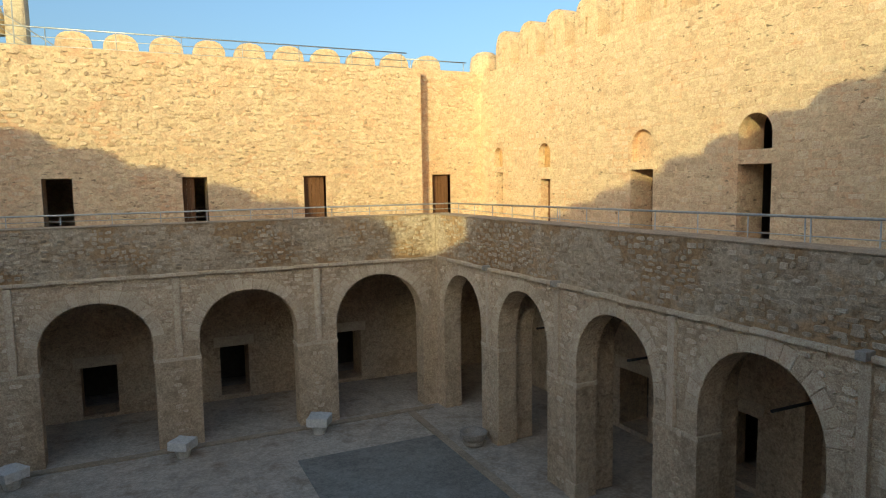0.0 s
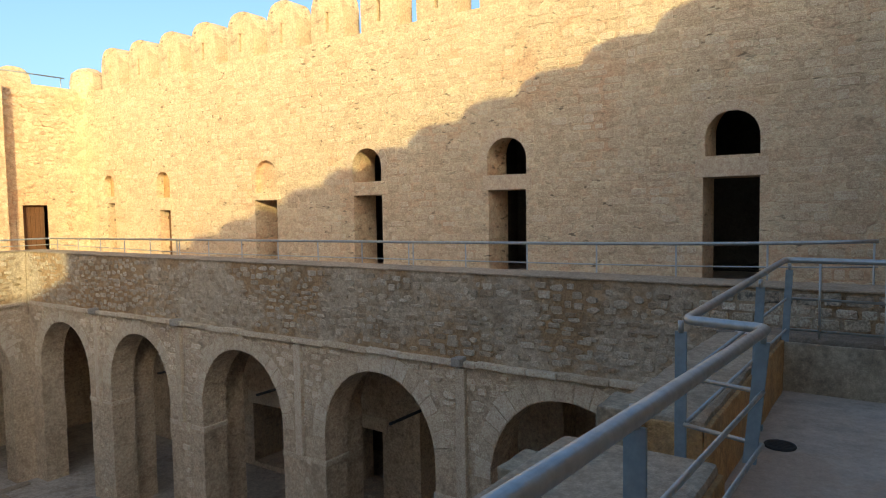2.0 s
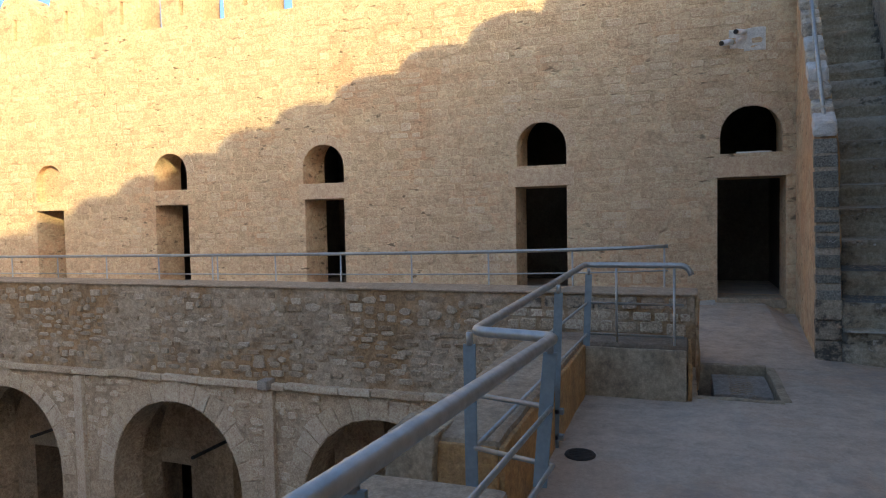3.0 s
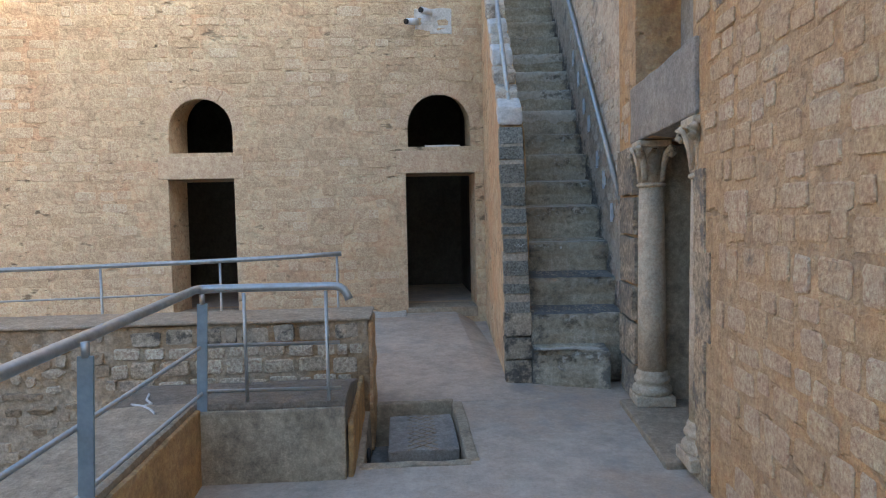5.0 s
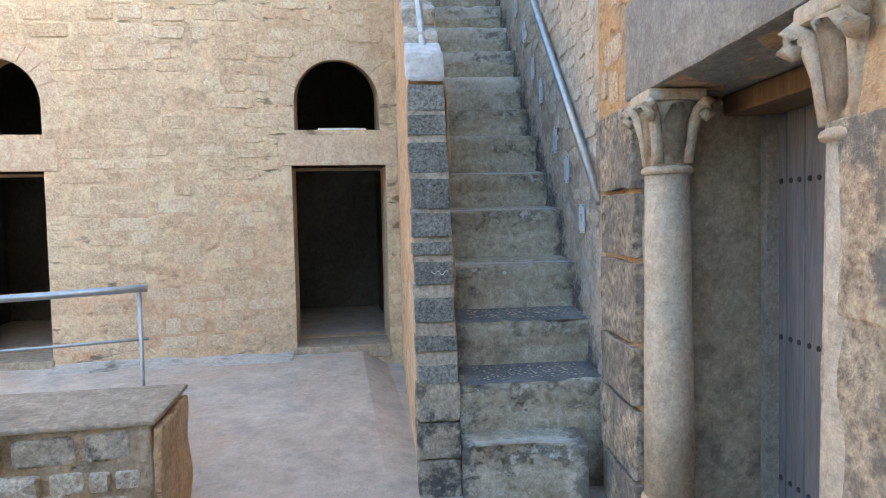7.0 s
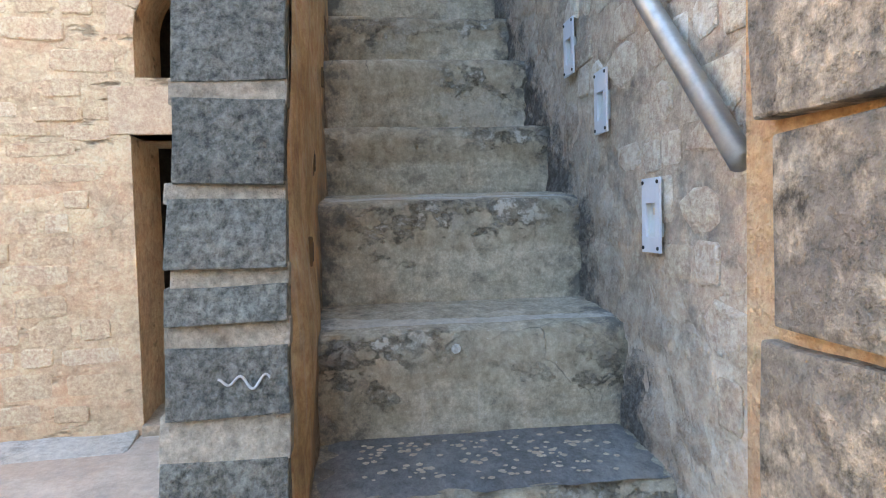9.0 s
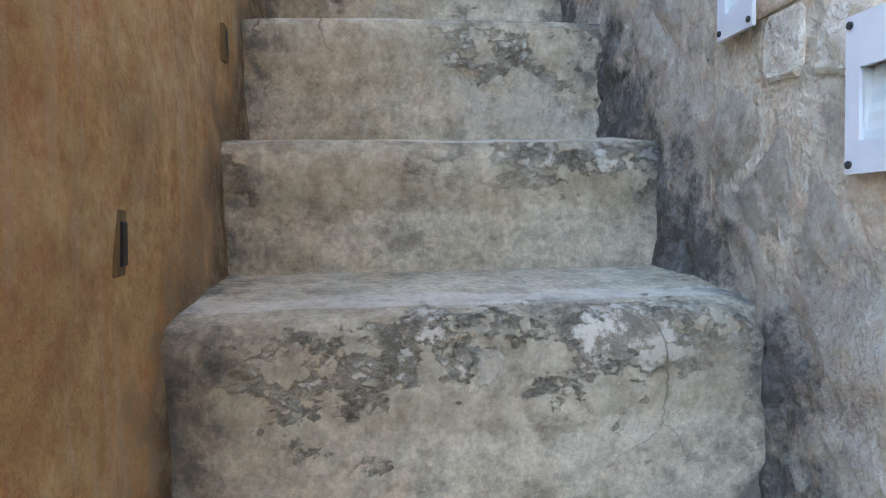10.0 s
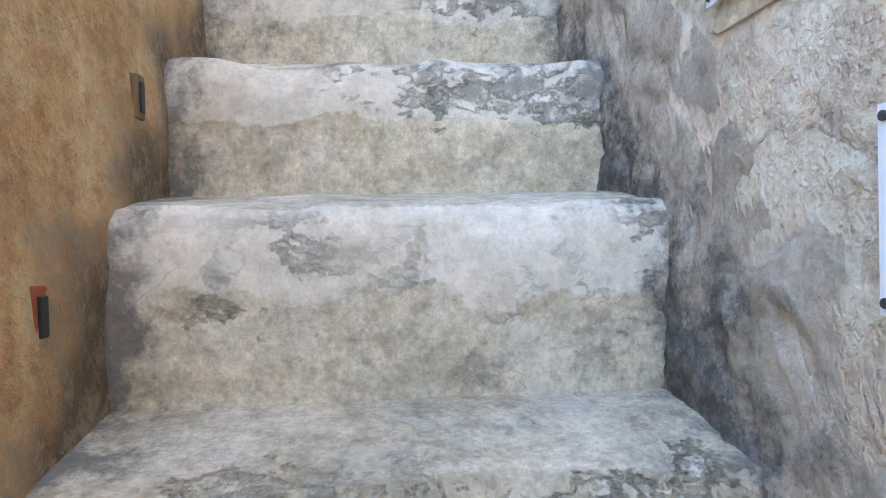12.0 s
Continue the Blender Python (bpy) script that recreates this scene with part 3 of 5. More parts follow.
def ring_stones(place, hole, count, length, proud, name, material, parent):
    """Wedge stones round an arch, each its own mesh."""
    mid, half, rise = (hole.u0 + hole.u1) / 2, (hole.u1 - hole.u0) / 2, hole.apex - hole.z1
    rnd = random.Random(int(mid * 100))
    for k in range(count):
        a0, a1 = math.pi * (k + 0.04) / count, math.pi * (k + 0.96) / count
        ln = length * rnd.uniform(0.85, 1.15)
        pts = []
        for grow in (0.004, ln):
            for a in (a0, a1):
                e = 2 / 2.15
                pts.append((mid - (half + grow) * math.copysign(abs(math.cos(a)) ** e, math.cos(a)), hole.z1 + (rise + grow) * math.sin(a) ** e))
        v = []
        pr = proud * rnd.uniform(0.6, 1.2)
        cu, cz = sum(p[0] for p in pts) / 4, sum(p[1] for p in pts) / 4
        for d, s in ((0.05, 1.0), (-pr * 0.7, 1.0), (-pr, 0.88)):
            v += [place(cu + (u - cu) * s, d, cz + (z - cz) * s) for u, z in (pts[0], pts[1], pts[3], pts[2])]
        f = [(j + i, j + (i + 1) % 4, j + 4 + (i + 1) % 4, j + 4 + i) for j in (0, 4) for i in range(4)] + [(8, 9, 10, 11)]
        me = mesh_of(name, v, f)
        bm = bmesh.new()
        bm.from_mesh(me)
        bmesh.ops.recalc_face_normals(bm, faces=bm.faces[:])
        bm.to_mesh(me)
        bm.free()
        link(name, me, material, parent)

# ---- plan ----
XF, XE = 7.87, 11.89          # east arcade face, east wall face
YF, YN = 17.1, 21.4           # north arcade face, north wall face
YS, YP = -2.1, 1.4            # south wall face, south edge of the courtyard
ZC, ZTOP = -4.75, 5.45        # courtyard floor, wall walk
XW = -13.5                    # west wall


def P_east(u, d, z):
    return Vector((XE + d, u, z))


def P_eastf(u, d, z):
    return Vector((XF + d, u, z))


def P_north(u, d, z):
    return Vector((u, YN + d, z))


def P_northf(u, d, z):
    return Vector((u, YF + d, z))


def P_south(u, d, z):
    return Vector((u, YS - d, z))


SOUTH_TURN = Matrix.Translation((7.7, -2.03, 0)) @ Matrix.Rotation(radians(-7.2), 4, "Z") @ Matrix.Translation((-7.7, 2.1, 0))
STAIR_TURN = Matrix.Translation((8.2, -1.37, 0)) @ Matrix.Rotation(radians(-4.3), 4, "Z")


def P_stair(u, v, z):
    """u up the stair, v to its right-hand side."""
    return STAIR_TURN @ Vector((u, -v, z))


def P_stairwall(u, d, z):
    return P_stair(u, 0.78 + d, z)


def floor_z(x, y):
    if x > 8.0:
        return 0.15 * min(1.0, (x - 8.0) / 3.9) if y > -1.1 else 0.0
    return 0.035 * (4 - x) if x < 4 else 0.0


# ---- ground and floors ----
bm = bmesh.new()
bmesh.ops.create_grid(bm, x_segments=8, y_segments=8, size=400)
for v in bm.verts:
    v.co.z = -5.0
setting(part("ground", bm, M_court), "dry earth ground around the fort", "ground")

setting(part("floor_courtyard", box(-9, 14, 0, 26, -4.95, ZC), M_court), "worn grey and brown paved courtyard floor", "floor")


def sheet(name, x0, x1, y0, y1, material, label, under=0.25, step=0.25, wear=0.006):
    """A floor sheet with slight wear."""
    nx, ny = max(1, int((x1 - x0) / step)), max(1, int((y1 - y0) / step))
    v, f = [], []
    for j in range(ny + 1):
        for i in range(nx + 1):
            x, y = x0 + (x1 - x0) * i / nx, y0 + (y1 - y0) * j / ny
            v.append((x, y, floor_z(x, y) + noise.noise(Vector((x * 1.3, y * 1.3, 0))) * wear))
    for j in range(ny):
        for i in range(nx):
            k = j * (nx + 1) + i
            f.append((k, k + 1, k + nx + 2, k + nx + 1))
    rim = [i for i in range(nx + 1)] + [(j + 1) * (nx + 1) - 1 for j in range(1, ny + 1)]
    rim += [ny * (nx + 1) + i for i in range(nx - 1, -1, -1)] + [j * (nx + 1) for j in range(ny - 1, 0, -1)]
    base = len(v)
    v += [(v[k][0], v[k][1], v[k][2] - under) for k in rim]
    n = len(rim)
    f += [(rim[k], base + k, base + (k + 1) % n, rim[(k + 1) % n]) for k in range(n)]
    return setting(link(name, mesh_of(name, v, f), material), label, "floor")


PIT = (6.82, 8.08, -0.66, 0.0)
sheet("floor_south", -13, PIT[0], -2.05, 0.95, M_floor, "worn grey-pink screed terrace floor")
sheet("floor_south_front", PIT[0], 8.0, -2.05, PIT[2], M_floor, "worn grey-pink screed terrace floor")
sheet("floor_east", 8.08, 11.95, -1.5, 21.5, M_floor, "worn grey-pink screed terrace floor")
sheet("floor_stair_foot", 8.0, 9.3, -2.3, PIT[2], M_floor, "worn grey screed at the stair foot", wear=0.003).location.z = -0.004
setting(part("floor_north", box(-13, 8.08, YF + 0.5, YN + 0.1, -0.1, 0.1), M_floor), "grey screed terrace floor", "floor")
setting(part("floor_west", box(XW, -7, 0.95, YF, -0.3, 0.0), M_floor), "grey screed terrace floor", "floor")
# gallery vaults: the shade under them is in their dark plaster colour
setting(part("ceiling_gallery_east", box(8.4, 12.6, YP, 22.2, -0.5, -0.3), M_shade_plaster), "plastered gallery vault, shade in its colour", "ceiling")
setting(part("ceiling_gallery_north", box(-13, 8.38, YF + 0.5, 22.2, -0.5, -0.3), M_shade_plaster), "plastered gallery vault, shade in its colour", "ceiling")

# ---- east wall with its cell doors ----
DOORS = [  # left, right, head, niche left, niche right, niche sill, spring, apex
    (20.70, 20.26, 1.89, 20.88, 20.28, 2.10, 2.45, 2.76),
    (17.88, 17.36, 1.64, 18.03, 17.36, 2.00, 2.42, 2.75),
    (13.70, 12.88, 1.84, 13.66, 12.88, 2.03, 2.45, 2.84),
    (10.33, 9.49, 1.88, 10.34, 9.50, 2.18, 2.50, 2.92),
    (6.78, 5.95, 1.90, 6.80, 5.94, 2.19, 2.48, 2.90),
    (2.74, 1.89, 1.99, 2.71, 1.89, 2.33, 2.60, 3.03),
    (-0.36, -1.29, 2.02, -0.40, -1.24, 2.37, 2.62, 3.06),
]
e_holes = []
for a, b, head, na, nb, sill, spring, apex in DOORS:
    e_holes += [Hole(b, a, 0.2, head), Hole(nb, na, sill, spring, apex, 0.16)]
wall_east = setting(part("wall_east", holed_wall(P_east, -1.46, 24.0, 0.0, ZTOP, 0.78, e_holes), M_gold), "tall golden limestone fort wall with cell doors", "wall")
near = [r for r in lay(-1.4, 6.0, 0.25, 5.3, 0.15, 0.3, 11, e_holes, density=0.85, dressed=True, jitter=0.1, fill=0.9)]
far = [r for r in lay(6.0, 21.3, 0.25, 5.35, 0.15, 0.3, 12, e_holes, density=0.85, dressed=True, jitter=0.1, fill=0.9)]
stones_joined("stone_courses", P_east, near + far, 0.009, M_gold_stone, wall_east)

# what fills the doors and niches
for i, (a, b, head, na, nb, sill, spring, apex) in enumerate(DOORS):
    if i < 3:
        deep = (0.22, 0.24, 0.16)[i]
        part("niche_back", holed_wall(P_east, nb - 0.02, na + 0.02, sill - 0.02, apex + 0.05, 0.1), M_ochre if i < 2 else M_gold, wall_east).location.x = deep
    part("lintel", box(XE - 0.012, XE + 0.35, b - 0.12, a + 0.12, head, min(sill, head + 0.3) - 0.004, 0.012), M_arch_gold if i > 3 else M_gold, wall_east, "pale dressed stone lintel")
    if i >= 3:
        part("threshold", rough_box(XE - 0.03, XE + 0.5, b - 0.01, a + 0.01, 0.08, 0.215, 0.15, 0.008, i), M_cap, wall_east, "worn stone threshold")
        ring_stones(P_east, Hole(nb, na, sill, spring, apex), 9, 0.17, 0.008, "arch_stone", M_arch_gold, wall_east)
# white strip on the last lintel; its colour stands for daylight in a gap
part("daylight_strip", rough_box(XE + 0.02, XE + 0.06, -1.1, -0.62, 2.345, 2.39, 0.06, 0.012, 3), M_white, wall_east, "white strip for daylight in a broken gap")


def plank_door(name, place, u0, u1, z0, z1, depth, planks, label, shut=True):
    d = thing(name, label, "door", kind="structure")
    n = planks
    rnd = random.Random(int(u0 * 10))
    for k in range(n):
        a, b = u0 + (u1 - u0) * k / n + 0.004, u0 + (u1 - u0) * (k + 1) / n - 0.004
        p, q = place(a, depth - rnd.uniform(0.03, 0.036), z0), place(b, depth, z1)
        part("plank", box(min(p.x, q.x), max(p.x, q.x), min(p.y, q.y), max(p.y, q.y), z0, z1, 0.004), M_wood, d)
    for z in (z0 + 0.2 * (z1 - z0), z0 + 0.82 * (z1 - z0)):
        p, q = place(u0, depth - 0.055, z), place(u1, depth - 0.037, z + 0.09)
        part("batten", box(min(p.x, q.x), max(p.x, q.x), min(p.y, q.y), max(p.y, q.y), z, z + 0.09, 0.004), M_wood, d)
    return d


plank_door("door_1", P_east, 20.27, 20.69, 0.22, 1.88, 0.3, 4, "closed weathered brown plank door")
plank_door("door_2", P_east, 17.37, 17.87, 0.22, 1.63, 0.3, 4, "closed weathered brown plank door")
plank_door("door_3", P_east, 12.89, 13.69, 0.22, 1.55, 0.75, 5, "pale shut plank door deep in its opening")

# pale cement fillet at the foot of the wall, broken at the thresholds
for y0, y1 in ((-0.33, 1.86), (2.77, 5.92), (6.81, 9.46)):
    bm = rough_box(XE - 0.30, XE + 0.01, y0, y1, 0.06, 0.19, 0.1, 0.012, y0)
    for v in bm.verts:
        if v.co.z > 0.12:
            v.co.z += -0.05 + 0.16 * max(0.0, (v.co.x - XE + 0.24)) + 0.03 * noise.noise(v.co * 4)
    setting(part("baseboard", bm, M_fillet), "pale worn cement fillet along the wall foot", "baseboard")

# unseen cells added behind the doors; walls and ceiling coloured dark for shade
setting(part("wall_outer_east", box(15.2, 15.8, -6, 26, -5, ZTOP), M_shade_plaster), "outer fort wall", "wall")
setting(part("ceiling_cells_east", box(12.66, 15.3, -1.4, 24, 4.0, 4.3), M_shade_plaster), "cell ceiling darkened for shade", "ceiling")
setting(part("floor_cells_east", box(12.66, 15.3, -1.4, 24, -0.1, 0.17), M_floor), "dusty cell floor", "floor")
setting(part("wall_cells_south", box(12.66, 15.3, -1.6, -1.4, 0.0, 5.2), M_shade_plaster), "cell end wall", "wall")
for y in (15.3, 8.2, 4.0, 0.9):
    setting(part("wall_cell", box(12.66, 15.3, y - 0.3, y + 0.3, 0.0, 4.0), M_shade_plaster), "plastered wall between cells, darkened for shade", "wall")

# ---- north wall ----
N_WIN = [(-2.07, -1.33), (1.55, 2.26), (5.19, 5.91)]
n_holes = [Hole(a, b, 0.12, 1.86) for a, b in N_WIN]
wall_north = setting(part("wall_north", holed_wall(P_north, XW, 9.33, 0.0, ZTOP, 1.0, n_holes), M_gold), "tall golden rubble limestone fort wall", "wall")
rows = lay(-4.2, 9.3, 0.2, 5.4, 0.15, 0.24, 21, n_holes, grow=0.14, density=0.8, jitter=0.4)
stones_joined("rubble_stones", P_north, rows, 0.035, M_gold_stone, wall_north)


def P_north2(u, d, z):
    return Vector((u, YN + 0.48 + d, z))


n2 = [Hole(9.92, 10.63, 0.12, 1.87)]
wall_ne = setting(part("wall_north_corner", holed_wall(P_north2, 9.0, XE + 0.02, 0.0, ZTOP + 0.08, 0.9, n2), M_gold), "set-back golden rubble wall by the corner", "wall")
stones_joined("rubble_stones", P_north2, lay(9.4, XE - 0.25, 0.2, 5.4, 0.15, 0.24, 22, n2, grow=0.14, density=0.8, jitter=0.4), 0.035, M_gold_stone, wall_ne)
for wall, place, a, b in [(wall_north, P_north, a, b) for a, b in N_WIN] + [(wall_ne, P_north2, 9.92, 10.63)]:
    p = place(0, -0.02, 0).y
    for x0, x1, z0, z1 in ((a - 0.2, a, 0.1, 1.86), (b, b + 0.2, 0.1, 1.86), (a - 0.26, b + 0.26, 1.864, 2.12)):
        part("door_surround", box(x0, x1, p, p + 0.3, z0, z1, 0.012), M_gold, wall, "dressed stone surround")
plank_door("door_4", P_north, 1.57, 1.90, 0.14, 1.84, 0.25, 3, "half-open brown plank door")
plank_door("door_5", P_north, 5.21, 5.89, 0.14, 1.84, 0.22, 5, "closed weathered brown plank door")
plank_door("door_6", P_north2, 9.94, 10.61, 0.14, 1.85, 0.22, 5, "closed weathered brown plank door")
setting(part("wall_outer_north", box(XW - 1, 15.8, 25.3, 25.9, -5, ZTOP), M_gold), "outer fort wall", "wall")
setting(part("ceiling_cells_north", box(XW - 1, 15.4, 22.38, 25.4, 5.2, ZTOP), M_cream), "flat roof walk over the north cells", "ceiling")
setting(part("floor_cells_north", box(XW, 12.8, 22.38, 25.4, -0.3, 0.1), M_floor), "dusty cell floor", "floor")

# corner turret between the two walls
bm = bmesh.new()
n = 14
prof = [(5.0, 0.3), (5.25, 0.85), (5.45, 1.0), (5.8, 1.0), (6.1, 0.9), (6.25, 0.55), (6.3, 0.2)]
rings = [[bm.verts.new((XE + 0.30 + 0.55 * s * math.cos(a) + 0.012 * noise.noise(Vector((a * 4, z * 2, 1))), 22.05 + 0.55 * s * math.sin(a), z)) for a in [2 * math.pi * k / n for k in range(n)]] for z, s in prof]
for a, b in zip(rings, rings[1:]):
    for k in range(n):
        bm.faces.new((a[k], a[(k + 1) % n], b[(k + 1) % n], b[k]))
bm.faces.new(rings[-1])
setting(part("turret", bm, M_gold), "worn round corner turret of golden stone", "turret")


# ---- merlons ----
def merlon_mesh(w, h, depth, slit=True):
    bm = bmesh.new()
    sh = h * 0.55
    top = [(-w / 2, sh)] + [(-w / 2 * math.cos(math.pi * k / 10) ** 0.8 if k < 5 else w / 2 * abs(math.cos(math.pi * k / 10)) ** 0.8, sh + (h - sh) * math.sin(math.pi * k / 10) ** 0.8) for k in range(1, 10)] + [(w / 2, sh)]
    s0, s1, sw = h * 0.16, h * 0.55, 0.05
    pieces = [[(-w / 2, s1), (w / 2, s1)] + top[::-1], [(-w / 2, 0), (w / 2, 0), (w / 2, s0), (-w / 2, s0)]]
    pieces += [[(-w / 2, s0), (-sw, s0), (-sw, s1), (-w / 2, s1)], [(sw, s0), (w / 2, s0), (w / 2, s1), (sw, s1)]] if slit else [[(-w / 2, s0), (w / 2, s0), (w / 2, s1), (-w / 2, s1)]]
    for pts in pieces:
        f = [bm.verts.new((u, -depth / 2, z)) for u, z in pts]
        b = [bm.verts.new((u, depth / 2, z)) for u, z in pts]
        bm.faces.new(f)
        bm.faces.new(b[::-1])
        k = len(pts)
        for i in range(k):
            bm.faces.new((f[i], b[i], b[(i + 1) % k], f[(i + 1) % k]))
    bmesh.ops.recalc_face_normals(bm, faces=bm.faces[:])
    for v in bm.verts:
        v.co += Vector((noise.noise(v.co * 3), noise.noise(v.co * 3 + Vector((5, 0, 0))), 0)) * 0.015
    return bm


def merlons(label, group, first, step, count, w, h, depth, turn=0.0, wobble=0.02):
    ob = part("merlon", merlon_mesh(w, h, depth), M_gold)
    tagged(ob, label, "merlon", group)
    rnd = random.Random(count)
    for k in range(count):
        m = Matrix.Translation(Vector(first) + Vector(step) * k) @ Matrix.Rotation(radians(turn) + rnd.uniform(-wobble, wobble), 4, "Z")
        if k == 0:
            ob.matrix_basis = m
        else:
            copy_thing(ob, m)


merlons("round-topped golden stone merlon with an arrow slit", "merlons on the east wall", (XE + 0.285, 20.2, ZTOP - 0.01), (0, -1.53, 0), 14, 1.0, 1.2, 0.55, 90)
merlons("round-topped golden stone merlon with a small slit", "merlons on the north wall", (-1.26, 25.1, ZTOP), (1.38, 0, 0), 10, 1.08, 1.15, 0.45)
merlons("round-topped golden stone merlon on the south wall", "merlons on the south wall", (11.3, -2.9, ZTOP), (-1.3, 0, 0), 17, 1.0, 1.08, 0.44)
merlons("round-topped golden stone merlon on the west wall", "merlons on the west wall", (XW - 0.3, -2.4, ZTOP), (0, 1.8, 0), 15, 1.42, 1.08, 0.5, 90)

setting(part("wall_west", box(XW - 1.0, XW, -3.2, 25.3, -5, ZTOP), M_gold), "tall golden limestone fort wall", "wall")

# ---- courtyard arcades ----
E_ARCH = [(2.33, 4.42), (5.30, 7.41), (8.36, 10.50), (11.50, 13.58), (14.42, 16.60)]
ea = [Hole(a, b, ZC, -2.0, -0.80 - 0.01 * k) for k, (a, b) in enumerate(E_ARCH)]
arc_e = setting(part("wall_arcade_east", holed_wall(P_eastf, YP, YF + 0.02, ZC, -0.5, 0.5, ea), M_arcade), "pale rubble arcade wall with pointed round arches", "wall")
for h in ea:
    ring_stones(P_eastf, h, 17, 0.26, 0.012, "voussoir", M_voussoir, arc_e)
rows = lay(YP + 0.1, YF - 0.2, ZC + 0.1, -0.55, 0.12, 0.22, 31, ea, grow=0.28, density=0.9, jitter=0.4, dressed="mixed", fill=0.88)
stones_joined("facing_stones", P_eastf, rows, 0.022, M_arcade_stone, arc_e)
N_ARCH = [(-8.9, -6.5), (-5.42, -3.0), (-1.95, 0.44), (1.48, 3.88), (4.93, 7.43)]
na = [Hole(a, b, ZC, -2.15, z) for (a, b), z in zip(N_ARCH, (-1.1, -1.1, -1.05, -1.0, -0.87))]
arc_n = setting(part("wall_arcade_north", holed_wall(P_northf, -9.6, XF + 0.5, ZC, -0.5, 0.5, na), M_arcade), "pale rubble arcade wall with round arches", "wall")
for h in na[2:]:
    ring_stones(P_northf, h, 21, 0.3, 0.015, "voussoir", M_voussoir, arc_n)
stones_joined("facing_stones", P_northf, lay(-3.2, XF - 0.1, ZC + 0.1, -0.58, 0.12, 0.21, 32, na, grow=0.3, density=0.9, jitter=0.4, dressed="mixed", fill=0.88), 0.024, M_arcade_stone, arc_n)
# slim pilaster strips between the arches
for y in (4.84, 7.93, 11.1, 14.0):
    part("pilaster", rough_box(XF - 0.07, XF + 0.03, y - 0.075, y + 0.075, -2.35, -0.55, 0.2, 0.008, y), M_voussoir, arc_e, "slim engaged stone strip")
for x in (4.43, 1.0, -2.42):
    part("pilaster", rough_box(x - 0.08, x + 0.08, YF - 0.07, YF + 0.03, -2.5, -0.58, 0.2, 0.008, x), M_voussoir, arc_n, "slim engaged stone strip")
# inner piers that carry the vault, imposts, iron ties
for y0, y1 in [(4.42, 5.30), (7.41, 8.36), (10.50, 11.50), (13.58, 14.42)]:
    part("inner_pier", rough_box(XF + 0.5, XF + 1.05, y0 + 0.16, y1 - 0.16, ZC, -0.5, 0.4, 0.015, y0), M_arcade, arc_e)
    part("impost", rough_box(XF - 0.01, XF + 0.52, y0 - 0.035, y1 + 0.035, -2.45, -2.36, 0.2, 0.01, y0), M_voussoir, arc_e)
    part("cross_arch", holed_wall(lambda u, d, z: Vector((u, (y0 + y1) / 2 - 0.2 + d, z)), XF + 1.0, 11.2, ZC, -0.5, 0.4, [Hole(XF + 1.06, 10.7, ZC, -2.3, -1.0)]), M_arcade, arc_e)
    part("pier_base_stone", rough_box(XF - 0.05, XF + 0.3, y0 - 0.03, y0 + 0.3, ZC, ZC + 0.32, 0.15, 0.02, y1), M_voussoir, arc_e, "pale stone at the foot of the pier")
    part("tie_rod", tube([(XF + 0.5, y0 - 0.9, -1.75), (11.2, y0 - 0.9, -1.75)], 0.025, 6), M_iron, arc_e, "dark iron tie rod")
for x0, x1 in [(-3.0, -1.95), (0.44, 1.48), (3.88, 4.93)]:
    part("inner_pier", rough_box(x0 + 0.16, x1 - 0.16, YF + 0.5, YF + 1.0, ZC, -0.5, 0.4, 0.015, x0), M_arcade, arc_n)
    part("impost", rough_box(x0 - 0.03, x1 + 0.03, YF - 0.01, YF + 0.52, -2.62, -2.53, 0.2, 0.01, x0), M_voussoir, arc_n)
# gallery back walls with low doors
gd = [Hole(y - 0.55, y + 0.5, ZC + 0.12, -3.15) for y in (3.4, 6.5, 9.6, 12.7, 15.8)]
gal_e = setting(part("wall_gallery_east", holed_wall(lambda u, d, z: Vector((11.2 + d, u, z)), YP, 20.3, ZC, -0.4, 0.9, gd), M_arcade), "dim gallery wall with low doorways", "wall")
gn = [Hole(-1.38, -0.48, ZC + 0.1, -3.3), Hole(2.26, 3.08, ZC + 0.15, -3.15), Hole(5.75, 6.6, ZC + 0.12, -3.1), Hole(-4.5, -3.7, ZC + 0.1, -3.3)]
gal_n = setting(part("wall_gallery_north", holed_wall(lambda u, d, z: Vector((u, 20.3 + d, z)), -9.6, 11.2, ZC, -0.4, 0.9, gn), M_arcade), "dim gallery wall with low doorways", "wall")
for place, hs, wall in ((lambda u, d, z: Vector((11.2 + d, u, z)), gd, gal_e), (lambda u, d, z: Vector((u, 20.3 + d, z)), gn, gal_n)):
    for h in hs:
        p, q = place(h.u0 - 0.16, -0.03, 0), place(h.u1 + 0.16, 0.2, 0)
        part("lintel", rough_box(p.x, q.x, p.y, q.y, h.z1 + 0.004, h.z1 + 0.3, 0.25, 0.012, h.u0), M_voussoir, wall)
# unseen back walls added so the low doorways stay dark
setting(part("wall_gallery_back", box(13.6, 14.0, 0, 25, -5, -0.3), M_shade_plaster), "added back wall darkened for shade", "wall")
setting(part("wall_gallery_back_north", box(-10, 14, 22.6, 22.9, -5, -0.32), M_shade_plaster), "added back wall darkened for shade", "wall")
setting(part("wall_gallery_end", box(-10, -9.6, 0, 25, -5, -0.3), M_arcade), "pale courtyard end wall", "wall")
setting(part("wall_courtyard_south", box(-10, 13.6, 1.1, YP, -5, 0.0), M_arcade), "pale courtyard wall under the south terrace", "wall")
setting(part("wall_courtyard_west", box(-9.6, -7, YP, YF, -5, 0.3), M_arcade), "pale courtyard wall under the west terrace", "wall")

